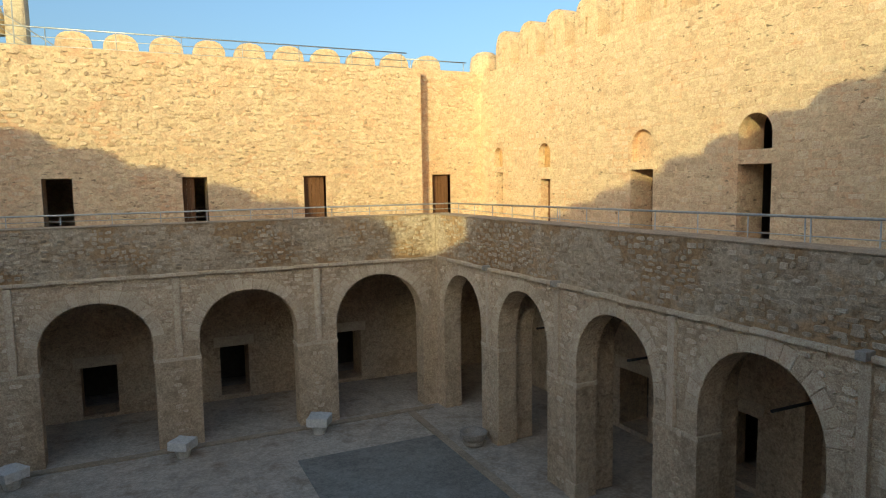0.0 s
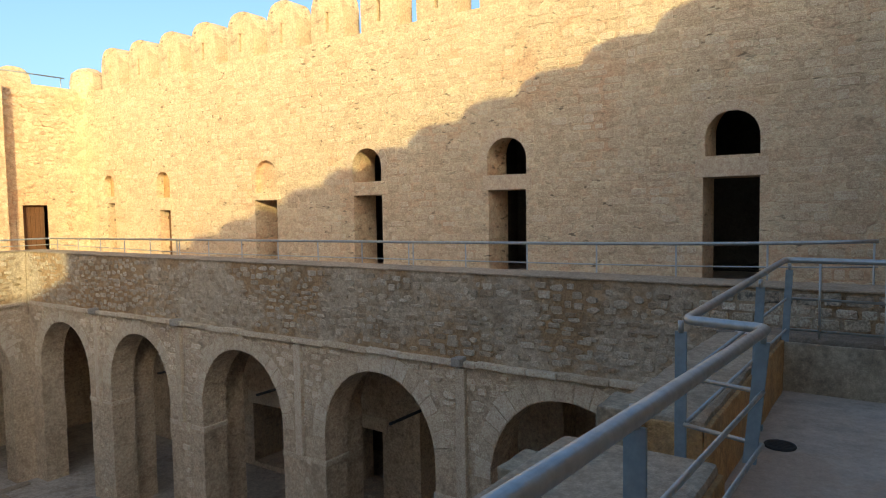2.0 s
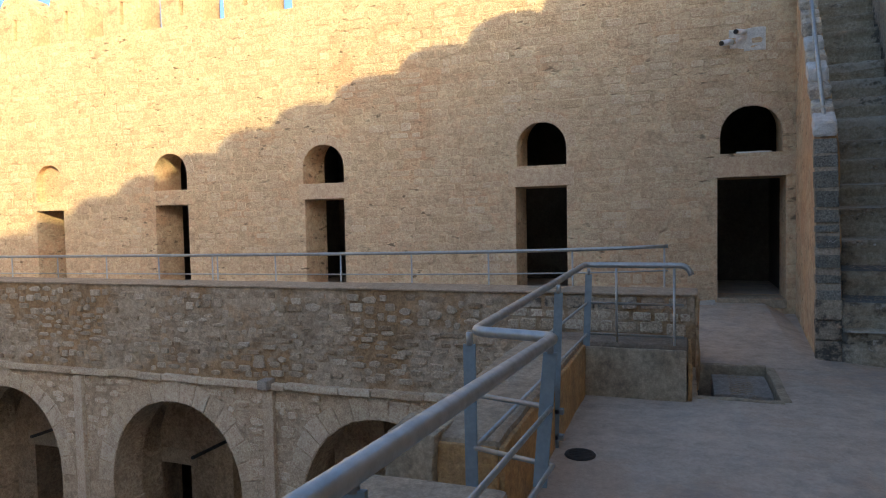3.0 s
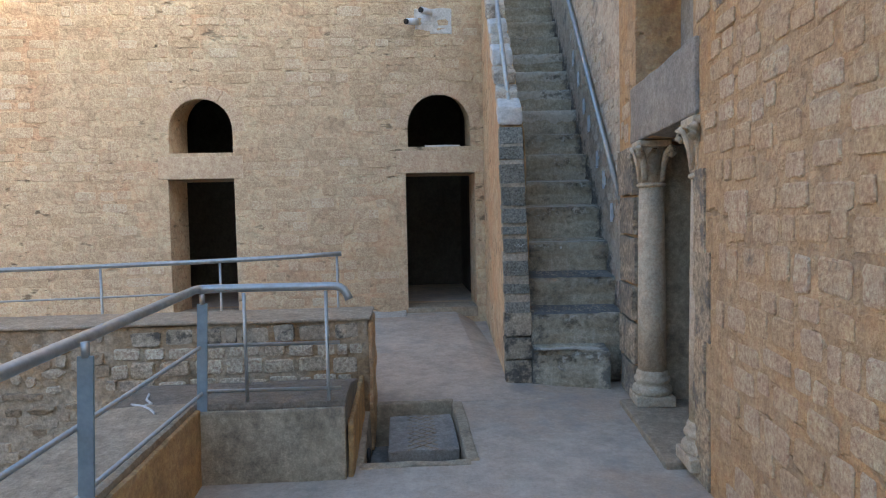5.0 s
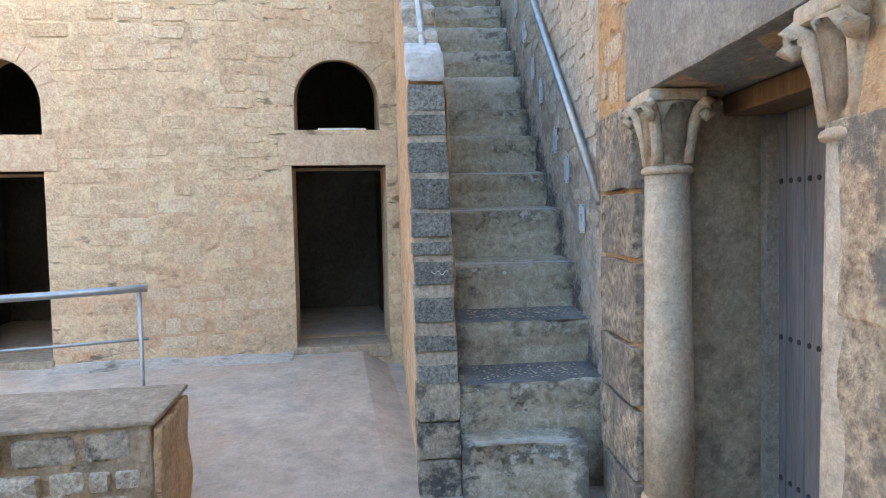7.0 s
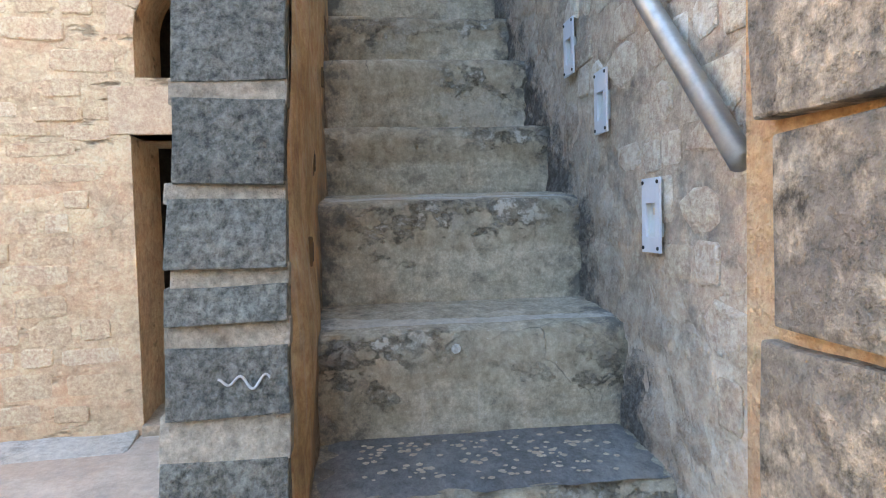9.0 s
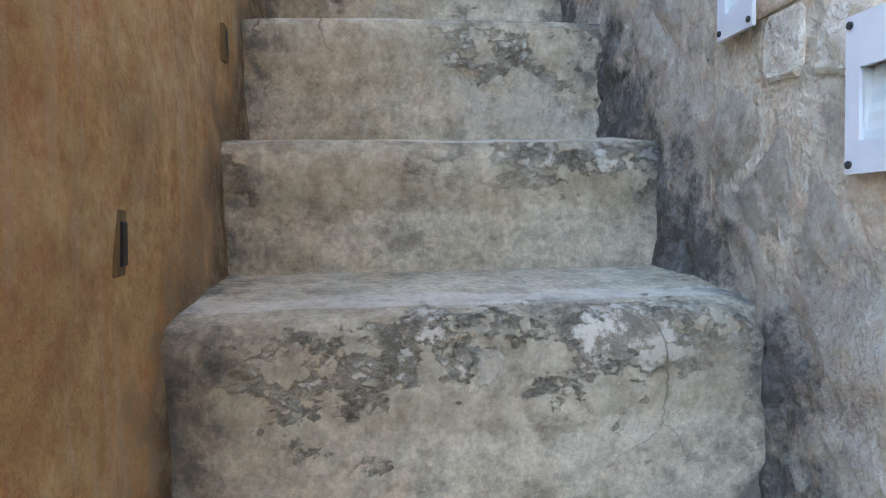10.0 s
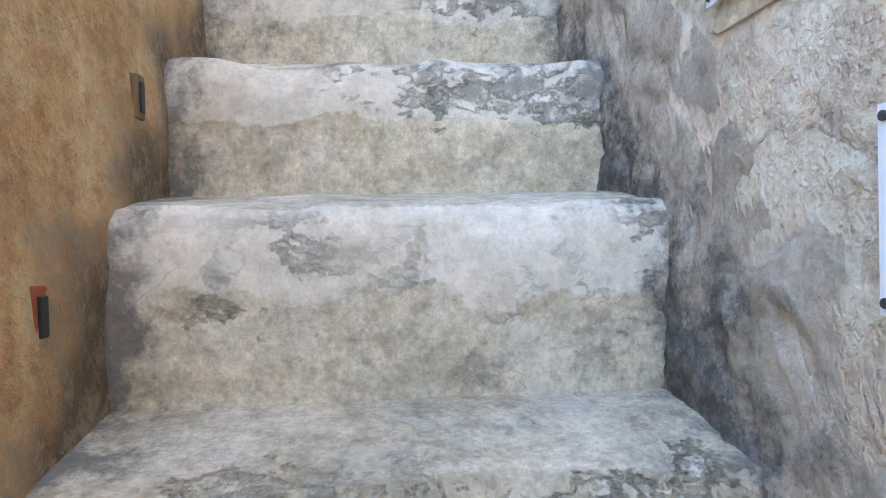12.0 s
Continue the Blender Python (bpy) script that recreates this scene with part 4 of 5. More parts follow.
# ---- rubble parapet bands over the arcades ----
par_e = setting(part("wall_parapet_east", rough_box(XF, XF + 0.54, -0.02, YF + 0.55, -0.49, 0.70, 0.3, 0.012, 1), M_earth), "brown earth-mortared rubble parapet", "parapet")
rows = lay(0.2, YF - 0.1, -0.42, 0.69, 0.10, 0.165, 41, (), density=0.85, jitter=0.45, fill=0.84, dressed="mixed")
rows.sort(key=lambda r: r[0])
stones_joined("rubble_stones", P_eastf, rows[290:], 0.024, M_field_stone, par_e)
BAND = [r for r in rows[:290] if r[0] > 1.9]
END_STONES = lay(-0.01, 1.9, 0.22, 0.695, 0.12, 0.17, 43, (), density=1.0, jitter=0.1, fill=0.97, dressed=True)
par_n = setting(part("wall_parapet_north", rough_box(-9.6, XF - 0.004, YF, YF + 0.54, -0.49, 0.70, 0.3, 0.012, 2), M_earth), "brown earth-mortared rubble parapet", "parapet")
stones_joined("rubble_stones", P_northf, lay(-3.4, XF - 0.1, -0.42, 0.69, 0.10, 0.165, 42, (), density=0.85, jitter=0.45, fill=0.84, dressed="mixed"), 0.03, M_field_stone, par_n)
part("cap", rough_box(XF - 0.03, XF + 0.57, -0.04, YF + 0.5, 0.70, 0.725, 0.4, 0.006, 5), M_cap, par_e, "thin red-brown screed cap")
part("cap", rough_box(-9.6, XF - 0.034, YF - 0.03, YF + 0.57, 0.70, 0.725, 0.4, 0.006, 6), M_cap, par_n, "thin red-brown screed cap")
for wall, a, b, east in ((arc_e, YP + 0.1, YF - 0.06, True), (arc_n, -9.5, XF - 0.07, False)):
    rnd = random.Random(5)
    u = a
    while u < b - 0.1:
        w = min(rnd.uniform(0.4, 0.75), b - u)
        z = -0.49 + rnd.uniform(-0.012, 0.012) - (0.0 if east else 0.02)
        if east:
            part("cornice_block", rough_box(XF - 0.08, XF + 0.02, u, u + w - 0.012, z - 0.035, z + 0.045, 0.2, 0.012, u), M_voussoir, wall)
        else:
            part("cornice_block", rough_box(u, u + w - 0.012, YF - 0.08, YF + 0.02, z - 0.035, z + 0.045, 0.2, 0.012, u), M_voussoir, wall)
        u += w
for y in (4.84, 11.1, 14.0):
    part("water_spout", rough_box(XF - 0.17, XF + 0.02, y - 0.07, y + 0.07, -0.52, -0.40, 0.08, 0.01, y), M_lintel, arc_e, "dark weathered stone spout")

# ---- things in the courtyard ----
setting(part("pavement", rough_box(3.3, 6.9, 8.2, 14.9, ZC, ZC + 0.02, 0.6, 0.004, 1), M_dark_pave), "dark grey paved panel in the courtyard", "pavement")
for a, b, c, d in ((-9, XF - 0.3, 16.75, 16.95), (6.75, 6.95, 2, 16.7)):
    setting(part("kerb", rough_box(a, b, c, d, ZC, ZC + 0.05, 0.7, 0.01, 4), M_cap), "low worn stone kerb before the arcade", "kerb")


def old_capital(x, y, s, label, tilt=0.0):
    t = thing("stone_capital", label, "carved stone", (x, y, ZC), "old stones in the courtyard")
    t.rotation_euler = (tilt, 0, x)
    part("block", rough_box(-0.26 * s, 0.26 * s, -0.26 * s, 0.26 * s, 0.22 * s, 0.44 * s, 0.12, 0.02, x), M_white, t)
    part("neck", lathe([(0.15 * s, 0), (0.17 * s, 0.06 * s), (0.2 * s, 0.18 * s), (0.24 * s, 0.23 * s)], 10), M_white, t)


old_capital(-2.5, 16.3, 1.0, "pale carved stone capital beside an arcade pier")
old_capital(0.93, 16.4, 0.95, "pale carved stone capital before an arcade pier")
old_capital(4.2, 16.4, 1.05, "tall pale carved stone capital before an arcade pier")
t = thing("stone_basin", "dark weathered stone basin beside an arcade pier", "basin", (7.35, 13.9, ZC))
part("bowl", lathe([(0.2, 0), (0.26, 0.06), (0.22, 0.12), (0.32, 0.22), (0.34, 0.34), (0.27, 0.34), (0.2, 0.24)], 14), M_lintel, t)

# ---- south wall with the columned doorway ----
s_holes = [Hole(6.53, 7.84, 0.0, 1.975), Hole(6.50, 7.87, 2.385, 2.9, 3.4)]
wall_south = setting(part("wall_south", holed_wall(P_south, 1.0, 8.46, -0.3, 4.9, 1.3, s_holes, 0.4), M_rose), "rose sandstone fort wall with dark weathering", "wall")
wall_south.matrix_basis = SOUTH_TURN
setting(part("wall_south_west", rough_box(XW, 1.06, -2.5, -1.25, -0.3, 4.9, 0.6, 0.01, 3), M_rose), "rose sandstone fort wall along the terrace", "wall")
setting(part("wall_south_top", box(XW, 15.2, -3.3, -2.6, ZTOP - 0.3, ZTOP - 0.002), M_gold), "wall walk of the south wall", "wall")
setting(part("wall_south_outer", box(XW - 1, 15.8, -3.9, -3.32, -5, ZTOP), M_gold), "outer face of the south wall", "wall")
part("lintel", rough_box(6.40, 7.96, -2.55, -2.075, 1.975, 2.385, 0.12, 0.008, 2), M_lintel, wall_south, "heavy grey stone lintel")
part("niche_back", box(6.4, 7.95, -2.55, -2.43, 2.39, 3.45), M_lintel, wall_south, "dark relieving niche")
z = 0.0
for k, h in enumerate((0.30, 0.33, 0.27, 0.38, 0.30, 0.38)):
    part("pier_block", rough_box(7.835, 8.33 + 0.05 * (k % 2), -2.16, -2.072 + 0.006 * (k % 3), z + 0.01, z + h - 0.012, 0.03, 0.010, k * 2.2, 0.008), M_pier_dark, wall_south, "weathered grey pier block")
    z += h
z = 0.0
for k, h in enumerate((0.42, 0.36, 0.46, 0.44)):
    part("jamb_block", rough_box(6.22 + 0.07 * (k % 2), 6.535, -2.30, -2.092 + 0.004 * (k % 2), z, z + h + 0.004, 0.03, 0.010, k * 3.3, 0.004), M_pier, wall_south, "dark weathered jamb block")
    z += h
part("sill", rough_box(6.54, 7.83, -2.7, -1.96, -0.02, 0.045, 0.14, 0.008, 7), M_cap, wall_south, "worn doorway sill")
# backing behind the planks, coloured dark for shade
part("recess_back", box(6.5, 7.90, -2.85, -2.72, 0.0, 2.1), M_shade_plaster, wall_south)
part("beam", rough_box(6.54, 7.83, -2.7, -2.45, 1.88, 1.97, 0.15, 0.006, 8), M_beam, wall_south, "old brown timber under the lintel")
part("recess_side", rough_box(7.80, 7.845, -2.70, -2.11, 0.0, 1.95, 0.08, 0.016, 9), M_plaster, wall_south, "rough grey mortar beside the door")
d = thing("door_7", "grey weathered plank door in the columned doorway", "door", kind="structure")
d.matrix_basis = SOUTH_TURN
for k in range(10):
    part("plank", box(6.52 + 0.13 * k, 6.644 + 0.13 * k, -2.70, -2.655, 0.06, 1.92, 0.004), M_grey_wood, d)
for z in (0.35, 0.95, 1.6):
    for k in range(10):
        for x in (6.55, 6.61):
            part("nail", lathe([(0.012, 0), (0.010, 0.006), (0.004, 0.009)], 8), M_iron, d).matrix_basis = pose(x + 0.13 * k, -2.655, z, -90)
part("door_frame", box(7.74, 7.79, -2.70, -2.60, 0.045, 1.88, 0.005), M_lintel, d, "pale grey frame post")


def column(x, y, top, label):
    p = SOUTH_TURN @ Vector((x, y, 0.045))
    t = thing("column", label, "column", p, "columns of the doorway")
    t.rotation_euler = (0, 0, radians(-7.2))
    part("plinth", rough_box(-0.14, 0.14, -0.14, 0.14, 0, 0.075, 0.1, 0.006, x), M_column, t)
    part("base", lathe([(0.135, 0.075), (0.143, 0.09), (0.143, 0.115), (0.135, 0.13), (0.118, 0.14), (0.115, 0.155), (0.128, 0.17), (0.131, 0.185), (0.124, 0.20), (0.112, 0.21), (0.116, 0.225), (0.112, 0.24), (0.103, 0.25)], 28), M_column, t, smooth=True)
    part("shaft", lathe([(0.102, 0.25), (0.100, 0.7), (0.094, 1.2), (0.089, top - 0.335)], 28), M_column, t, smooth=True)
    part("collar", lathe([(0.089, top - 0.335), (0.102, top - 0.328), (0.105, top - 0.318), (0.102, top - 0.308), (0.086, top - 0.300)], 24), M_column, t, smooth=True)
    cap = part("capital", lathe([(0.086, top - 0.300), (0.087, top - 0.2), (0.098, top - 0.1), (0.122, top - 0.05)], 24), M_column, t, smooth=True)
    part("abacus", rough_box(-0.118, 0.118, -0.118, 0.118, top - 0.05, top, 0.1, 0.005, y), M_column, cap)
    for k in range(4):
        a = math.pi / 4 + k * math.pi / 2
        c, s = math.cos(a), math.sin(a)
        curl = [(0.082, -0.29), (0.10, -0.17), (0.13, -0.085), (0.158, -0.055), (0.176, -0.068), (0.178, -0.095), (0.162, -0.108), (0.148, -0.097), (0.152, -0.082)]
        part("volute", tube([(r * c, r * s, top + h) for r, h in curl], 0.026, 8), M_column, cap, smooth=True)
    for k in range(4):
        a = k * math.pi / 2
        c, s = math.cos(a), math.sin(a)
        bm = bmesh.new()
        rows = []
        for r, h, w in ((0.088, -0.29, 0.03), (0.094, -0.2, 0.05), (0.106, -0.11, 0.046), (0.128, -0.06, 0.024), (0.136, -0.07, 0.006)):
            rows.append([bm.verts.new(((r - 0.012 * e * e) * c - w * e * s, (r - 0.012 * e * e) * s + w * e * c, top + h)) for e in (-1, -0.35, 0, 0.35, 1)])
        for p0, p1 in zip(rows, rows[1:]):
            for i in range(4):
                bm.faces.new((p0[i], p0[i + 1], p1[i + 1], p1[i]))
        bmesh.ops.solidify(bm, geom=bm.faces[:], thickness=0.012)
        bmesh.ops.recalc_face_normals(bm, faces=bm.faces[:])
        part("leaf", bm, M_column, cap, smooth=True)


column(7.726, -2.176, 1.925, "smooth pale stone column with a leaf capital")
column(6.50, -2.18, 1.925, "pale stone column half hidden by the jamb")
S_STONES = lay(4.6, 6.5, 0.04, 2.6, 0.135, 0.21, 51, s_holes + [Hole(6.18, 6.6, 0, 1.7), Hole(6.38, 7.98, 1.95, 2.4)], grow=0.02, density=0.97, jitter=0.2, fill=0.9, dressed=True)
S_MORE = lay(1.05, 4.6, 0.05, 4.6, 0.14, 0.22, 52, (), density=0.95, dressed=True, jitter=0.12, fill=0.93) + lay(4.6, 8.2, 2.62, 4.8, 0.14, 0.22, 53, s_holes, density=0.95, dressed=True, jitter=0.12, fill=0.93)
S_MORE += lay(7.86, 8.42, 2.0, 2.6, 0.14, 0.2, 54, s_holes + [Hole(6.38, 7.98, 1.95, 2.4)], density=0.95, dressed=True, fill=0.93)
stones_joined("wall_stones", P_south, S_MORE + S_STONES[300:], 0.009, M_rose_stone, wall_south)

# ---- the stair ----
STEP_U = [0.12, 0.36, 0.64, 0.91, 1.24, 1.58, 1.87, 2.16, 2.42, 2.69]
STEP_Z = [0.31, 0.595, 0.88, 1.18, 1.515, 1.78, 2.08, 2.33, 2.64, 2.92]
while len(STEP_U) < 19:
    STEP_U.append(STEP_U[-1] + 0.278)
    STEP_Z.append(STEP_Z[-1] + 0.278)
stair = thing("staircase", "steep worn cement steps between two walls", "stairs", kind="structure")


def step_mesh(u0, u1, z0, z1, v0, v1, seed, skew=0.0, coat=1.0, tread=0.1):
    """A tread and riser with a rounded, chipped nosing."""
    prof = [(u1, z0 - 0.3), (u0 + 0.012, z0 - 0.3), (u0 + 0.014, z0 + 0.02), (u0 + 0.002, z0 + (z1 - z0) * 0.5), (u0 - 0.004, z1 - 0.06), (u0 + 0.004, z1 - 0.022), (u0 + 0.024, z1 - 0.002), (u0 + 0.09, z1 + 0.006), (u0 + 0.2, z1 + 0.022), (u1, z1 + 0.034)]
    n = 26
    bm = bmesh.new()
    lay_wear = bm.verts.layers.float.new("wear")
    lay_damp = bm.verts.layers.float.new("damp")
    lay_coat = bm.verts.layers.float.new("coat")
    rows = []
    for j in range(n + 1):
        v = v0 + (v1 - v0) * j / n
        row = []
        for i, (u, z) in enumerate(prof):
            p = Vector((u * 6 + seed, v * 6, z * 6))
            chip = max(0.0, noise.noise(Vector((v * 9, seed * 3, z * 5))) - 0.1) * 0.035 if 3 <= i <= 6 else 0.0
            w = 0.008 if 1 < i < 9 else 0.0
            row.append(bm.verts.new(P_stair(u + skew * (1 - j / n) * (1 if i in range(1, 7) else 0) + noise.noise(p) * w + chip, v, z + noise.noise(p + Vector((7, 3, 0))) * w * 0.8 - chip * 0.6)))
        rows.append(row)
    for a, b in zip(rows, rows[1:]):
        for i in range(len(prof) - 1):
            bm.faces.new((a[i], a[i + 1], b[i + 1], b[i]))
    bmesh.ops.recalc_face_normals(bm, faces=bm.faces[:])
    for j, row in enumerate(rows):
        for i, v in enumerate(row):
            v[lay_wear] = (0, 0, 0, 0.45, 1.0, 1.0, 0.8, 0.3, 0.1, 0.2)[i]
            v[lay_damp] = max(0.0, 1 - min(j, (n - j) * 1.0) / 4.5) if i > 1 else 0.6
            v[lay_coat] = (0, 0, 0.05 * coat, 0.5 * coat, 0.86 * coat, 0.9 * coat, 0.6 * coat, 2 * tread, tread, tread)[i]
    return bm


for k in range(19):
    u1 = STEP_U[k + 1] + 0.05 if k < 18 else STEP_U[k] + 1.2
    z0 = STEP_Z[k - 1] if k else 0.0
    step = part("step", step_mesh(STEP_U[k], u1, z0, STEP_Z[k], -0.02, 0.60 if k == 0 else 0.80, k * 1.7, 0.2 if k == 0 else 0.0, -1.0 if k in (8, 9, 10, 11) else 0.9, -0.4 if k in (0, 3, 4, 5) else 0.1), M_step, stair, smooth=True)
    if k in (1, 2):
        step["label"] = "dark step with a pecked tread"
        rnd = random.Random(k)
        rise = [(0.0, -0.002), (0.09, 0.006), (0.2, 0.022), (STEP_U[k + 1] + 0.05 - STEP_U[k], 0.034)]

        def tread_z(d):
            for (a, p), (b, q) in zip(rise, rise[1:]):
                if d <= b:
                    return p + (q - p) * (d - a) / (b - a)
            return 0.034

        coat = bmesh.new()
        rows = [[coat.verts.new(P_stair(STEP_U[k] + 0.02 + 0.30 * i / 8 + (0.03 * noise.noise(Vector((j * 0.6, k, 0))) if i == 0 else 0), 0.0 + 0.78 * j / 20 + (0.05 * noise.noise(Vector((i * 0.9, k, 5))) if j in (0, 20) else 0), STEP_Z[k] + tread_z(0.02 + 0.30 * i / 8) + 0.007 - (0.010 if i == 0 or j in (0, 20) else 0))) for i in range(9)] for j in range(21)]
        for a, b in zip(rows, rows[1:]):
            for i in range(8):
                coat.faces.new((a[i], a[i + 1], b[i + 1], b[i]))
        bmesh.ops.recalc_face_normals(coat, faces=coat.faces[:])
        part("tread_coat", coat, M_tread, step, "dark grey cement coat", smooth=True)
        bm = bmesh.new()
        for _ in range(150):
            d, v, sz = rnd.uniform(0.05, 0.25), rnd.uniform(0.08, 0.68), rnd.uniform(0.005, 0.011)
            pts = [P_stair(STEP_U[k] + d + sz * 0.8 * math.cos(a) * rnd.uniform(0.7, 1.1), v + sz * math.sin(a) * rnd.uniform(0.6, 1.2), STEP_Z[k] + tread_z(d + sz * 0.8 * math.cos(a)) + 0.0095) for a in [q * math.pi / 3 for q in range(6)]]
            bm.faces.new([bm.verts.new(p) for p in pts])
        part("peck_marks", bm, M_column, step, "small pale peck marks")["kind"] = "stuff"
    if k == 3:
        bm = lathe([(0.013, 0), (0.011, 0.004), (0.003, 0.005)], 9)
        part("paint_spot", bm, M_white, step, "white paint spot").matrix_basis = Matrix.Translation(P_stair(STEP_U[3] + 0.002, 0.33, 1.135)) @ Matrix.Rotation(radians(-90), 4, "Y")


def slope_line(u):
    return 0.18 + (u - 0.12) * 1.02


def skin(u0, u1, v0, side, height, seed, nu=340, nz=44):
    """A bulging mortar skin that follows the stair on one wall, with a damp value that fades upwards."""
    bm = bmesh.new()
    layer = bm.verts.layers.float.new("damp")
    grid = []
    for i in range(nu + 1):
        u = u0 + (u1 - u0) * i / nu
        col = []
        for j in range(nz + 1):
            t = j / nz
            z = slope_line(u) - 0.22 + (height + 0.22) * t
            p = Vector((u * 5 + seed, z * 5, seed))
            near, wide = noise.voronoi(Vector((u * 6.5 + 0.4 * noise.noise(p), z * 8.0 + 0.4 * noise.noise(p * 1.7), seed)))[0][:2]
            rubble = min(1.0, (wide - near) * 3.5)
            thick = (1 - t) ** 0.6 * 0.026 + 0.008 * noise.noise(p) + 0.005 * noise.noise(p * 3) + 0.007 * noise.noise(p * 9) + 0.011 * (rubble - 0.6) - 0.008 * t - 0.02 * max(0, t - 0.85) * 6.5
            vert = bm.verts.new(P_stair(u, v0 + side * thick, z))
            vert[layer] = max(0.0, 1 - (z - slope_line(u) + 0.1) / (height * 0.85))
            col.append(vert)
        grid.append(col)
    for a, b in zip(grid, grid[1:]):
        for j in range(nz):
            bm.faces.new((a[j], b[j], b[j + 1], a[j + 1]))
    return bm


part("mortar_skin", skin(0.3, 4.2, 0.785, -1, 0.55, 3.0), M_damp_lime, stair, "lime mortar with black damp growth", smooth=True)

# low wall on its outer side, ochre within, coursed blocks on its sloping end
side = setting(thing("wall_stair", "battered stair wall of dark and sandstone courses", "wall"))
prof = [(0.38, 0.0), (0.36, 0.62), (0.45, 1.05), (0.58, 1.65), (0.80, 2.30), (3.9, 5.0), (5.2, 6.2), (5.2, 0.0)]


def end_u(z):
    for (a, b), (c, e) in zip(prof, prof[1:5]):
        if b <= z <= e:
            return a + (c - a) * (z - b) / (e - b)
    return prof[4][0]


bm = bmesh.new()
f = [bm.verts.new(P_stair(u + 0.05, -0.235, z)) for u, z in prof]
b = [bm.verts.new(P_stair(u + 0.05, -0.03, z)) for u, z in prof]
bm.faces.new(f)
bm.faces.new(b[::-1])
for i in range(len(prof)):
    bm.faces.new((f[i], b[i], b[(i + 1) % len(prof)], f[(i + 1) % len(prof)]))
bmesh.ops.recalc_face_normals(bm, faces=bm.faces[:])
part("core", bm, M_gold, side, "golden stone outer face")
# uneven ochre plaster on the stair side
bm = bmesh.new()
nu, nz = 60, 46
grid = []
for i in range(nu + 1):
    col = []
    for j in range(nz + 1):
        z = 0.05 + 5.5 * j / nz
        s = end_u(min(z, 2.3)) + 0.035 if z < 2.3 else 0.80 + (z - 2.3) / 0.871 + 0.06
        u = s + (5.0 - s) * (i / nu) ** 1.6 if s < 5 else s
        p = Vector((u * 3, z * 3, 2))
        bulge = 0.018 * noise.noise(p) + 0.009 * noise.noise(p * 3.1)
        col.append(bm.verts.new(P_stair(u, -0.012 + bulge - 0.02 * max(0, 1 - i / 5), z)))
    grid.append(col)
for a, b in zip(grid, grid[1:]):
    for j in range(nz):
        bm.faces.new((a[j], b[j], b[j + 1], a[j + 1]))
layer = bm.verts.layers.float.new("damp")
inv_stair = STAIR_TURN.inverted()
for v in bm.verts:
    p = inv_stair @ v.co
    v[layer] = max(0.0, 1 - (p.z - slope_line(p.x) + 0.12) / 0.5)
part("plaster", bm, M_ochre_wall, side, "uneven stained ochre plaster", smooth=True)
EDGES = [0.615, 0.70, 0.78, 0.85, 0.93, 1.05, 1.128, 1.238, 1.283, 1.342, 1.38, 1.50, 1.535, 1.69, 1.735, 1.90, 1.95, 2.06, 2.09, 2.24]
COURSES = [(a, b, k % 2 == 1) for k, (a, b) in enumerate(zip(EDGES, EDGES[1:]))]
for k, (a, b, sand) in enumerate(COURSES):
    u = end_u((a + b) / 2)
    bm = rough_box(u - (0.0 if sand else 0.012), u + 0.12, 0.03, 0.24 + 0.004 * (k % 3), a - 0.002, b + 0.004, 0.02, 0.007, k * 3.1, 0.003)
    for v in bm.verts:
        v.co = P_stair(v.co.x + (v.co.z - (a + b) / 2) * 0.28, -v.co.y, v.co.z)
    part("course_block", bm, M_sand_block if sand else M_dark_block, side)
for k, (a, b) in enumerate(((0.0, 0.2), (0.205, 0.40), (0.405, 0.615))):
    bm = rough_box(0.35, 0.5, 0.02, 0.25, a, b, 0.06, 0.009, k)
    for v in bm.verts:
        v.co = P_stair(v.co.x, -v.co.y, v.co.z)
    part("course_block", bm, M_foot, side, "stained sandstone foot")
chalk = [(0.06 + 0.09 * k / 28, 1.185 + 0.012 * math.sin(k * 0.5) * 0.7 + 0.004 * math.cos(k * 0.31)) for k in range(29)]
part("chalk_mark", tube([P_stair(end_u(1.183) - 0.016 + (z - 1.183) * 0.28, -v, z) for v, z in chalk], 0.0024, 6), M_white, side, "thin white chalk squiggle", smooth=True)
# limewashed stones on its rising top
for k in range(11):
    u = 0.80 + 0.27 * k
    z = 2.27 + (u - 0.80) * 0.871
    bm = rough_box(u - 0.02, u + 0.24, 0.025, 0.245, z, z + (0.12 if k % 3 else 0.17), 0.07, 0.016, k * 2.0, 0.03)
    for v in bm.verts:
        v.co = P_stair(v.co.x, -v.co.y, v.co.z + (v.co.x - u) * 0.5)
    part("cap_stone", bm, M_white if k in (0, 3, 5) else M_side_stone, side, "limewashed cap stone" if k in (0, 3, 5) else "rubble cap stone")

# wall on its right-hand side
wall_sr = setting(part("wall_stair_south", holed_wall(P_stairwall, 0.2, 7.0, -0.2, ZTOP, 1.0, (), 0.3), M_stairside), "patched rubble wall beside the stair", "wall")
SR = lay(0.35, 3.2, 0.3, 4.6, 0.115, 0.165, 61, (), density=0.85, fill=0.9, dressed="mixed", jitter=0.15)
SR = [r for r in SR if 0.60 + r[0] * 1.02 < r[1] < 2.0 + r[0] * 1.02][:300]
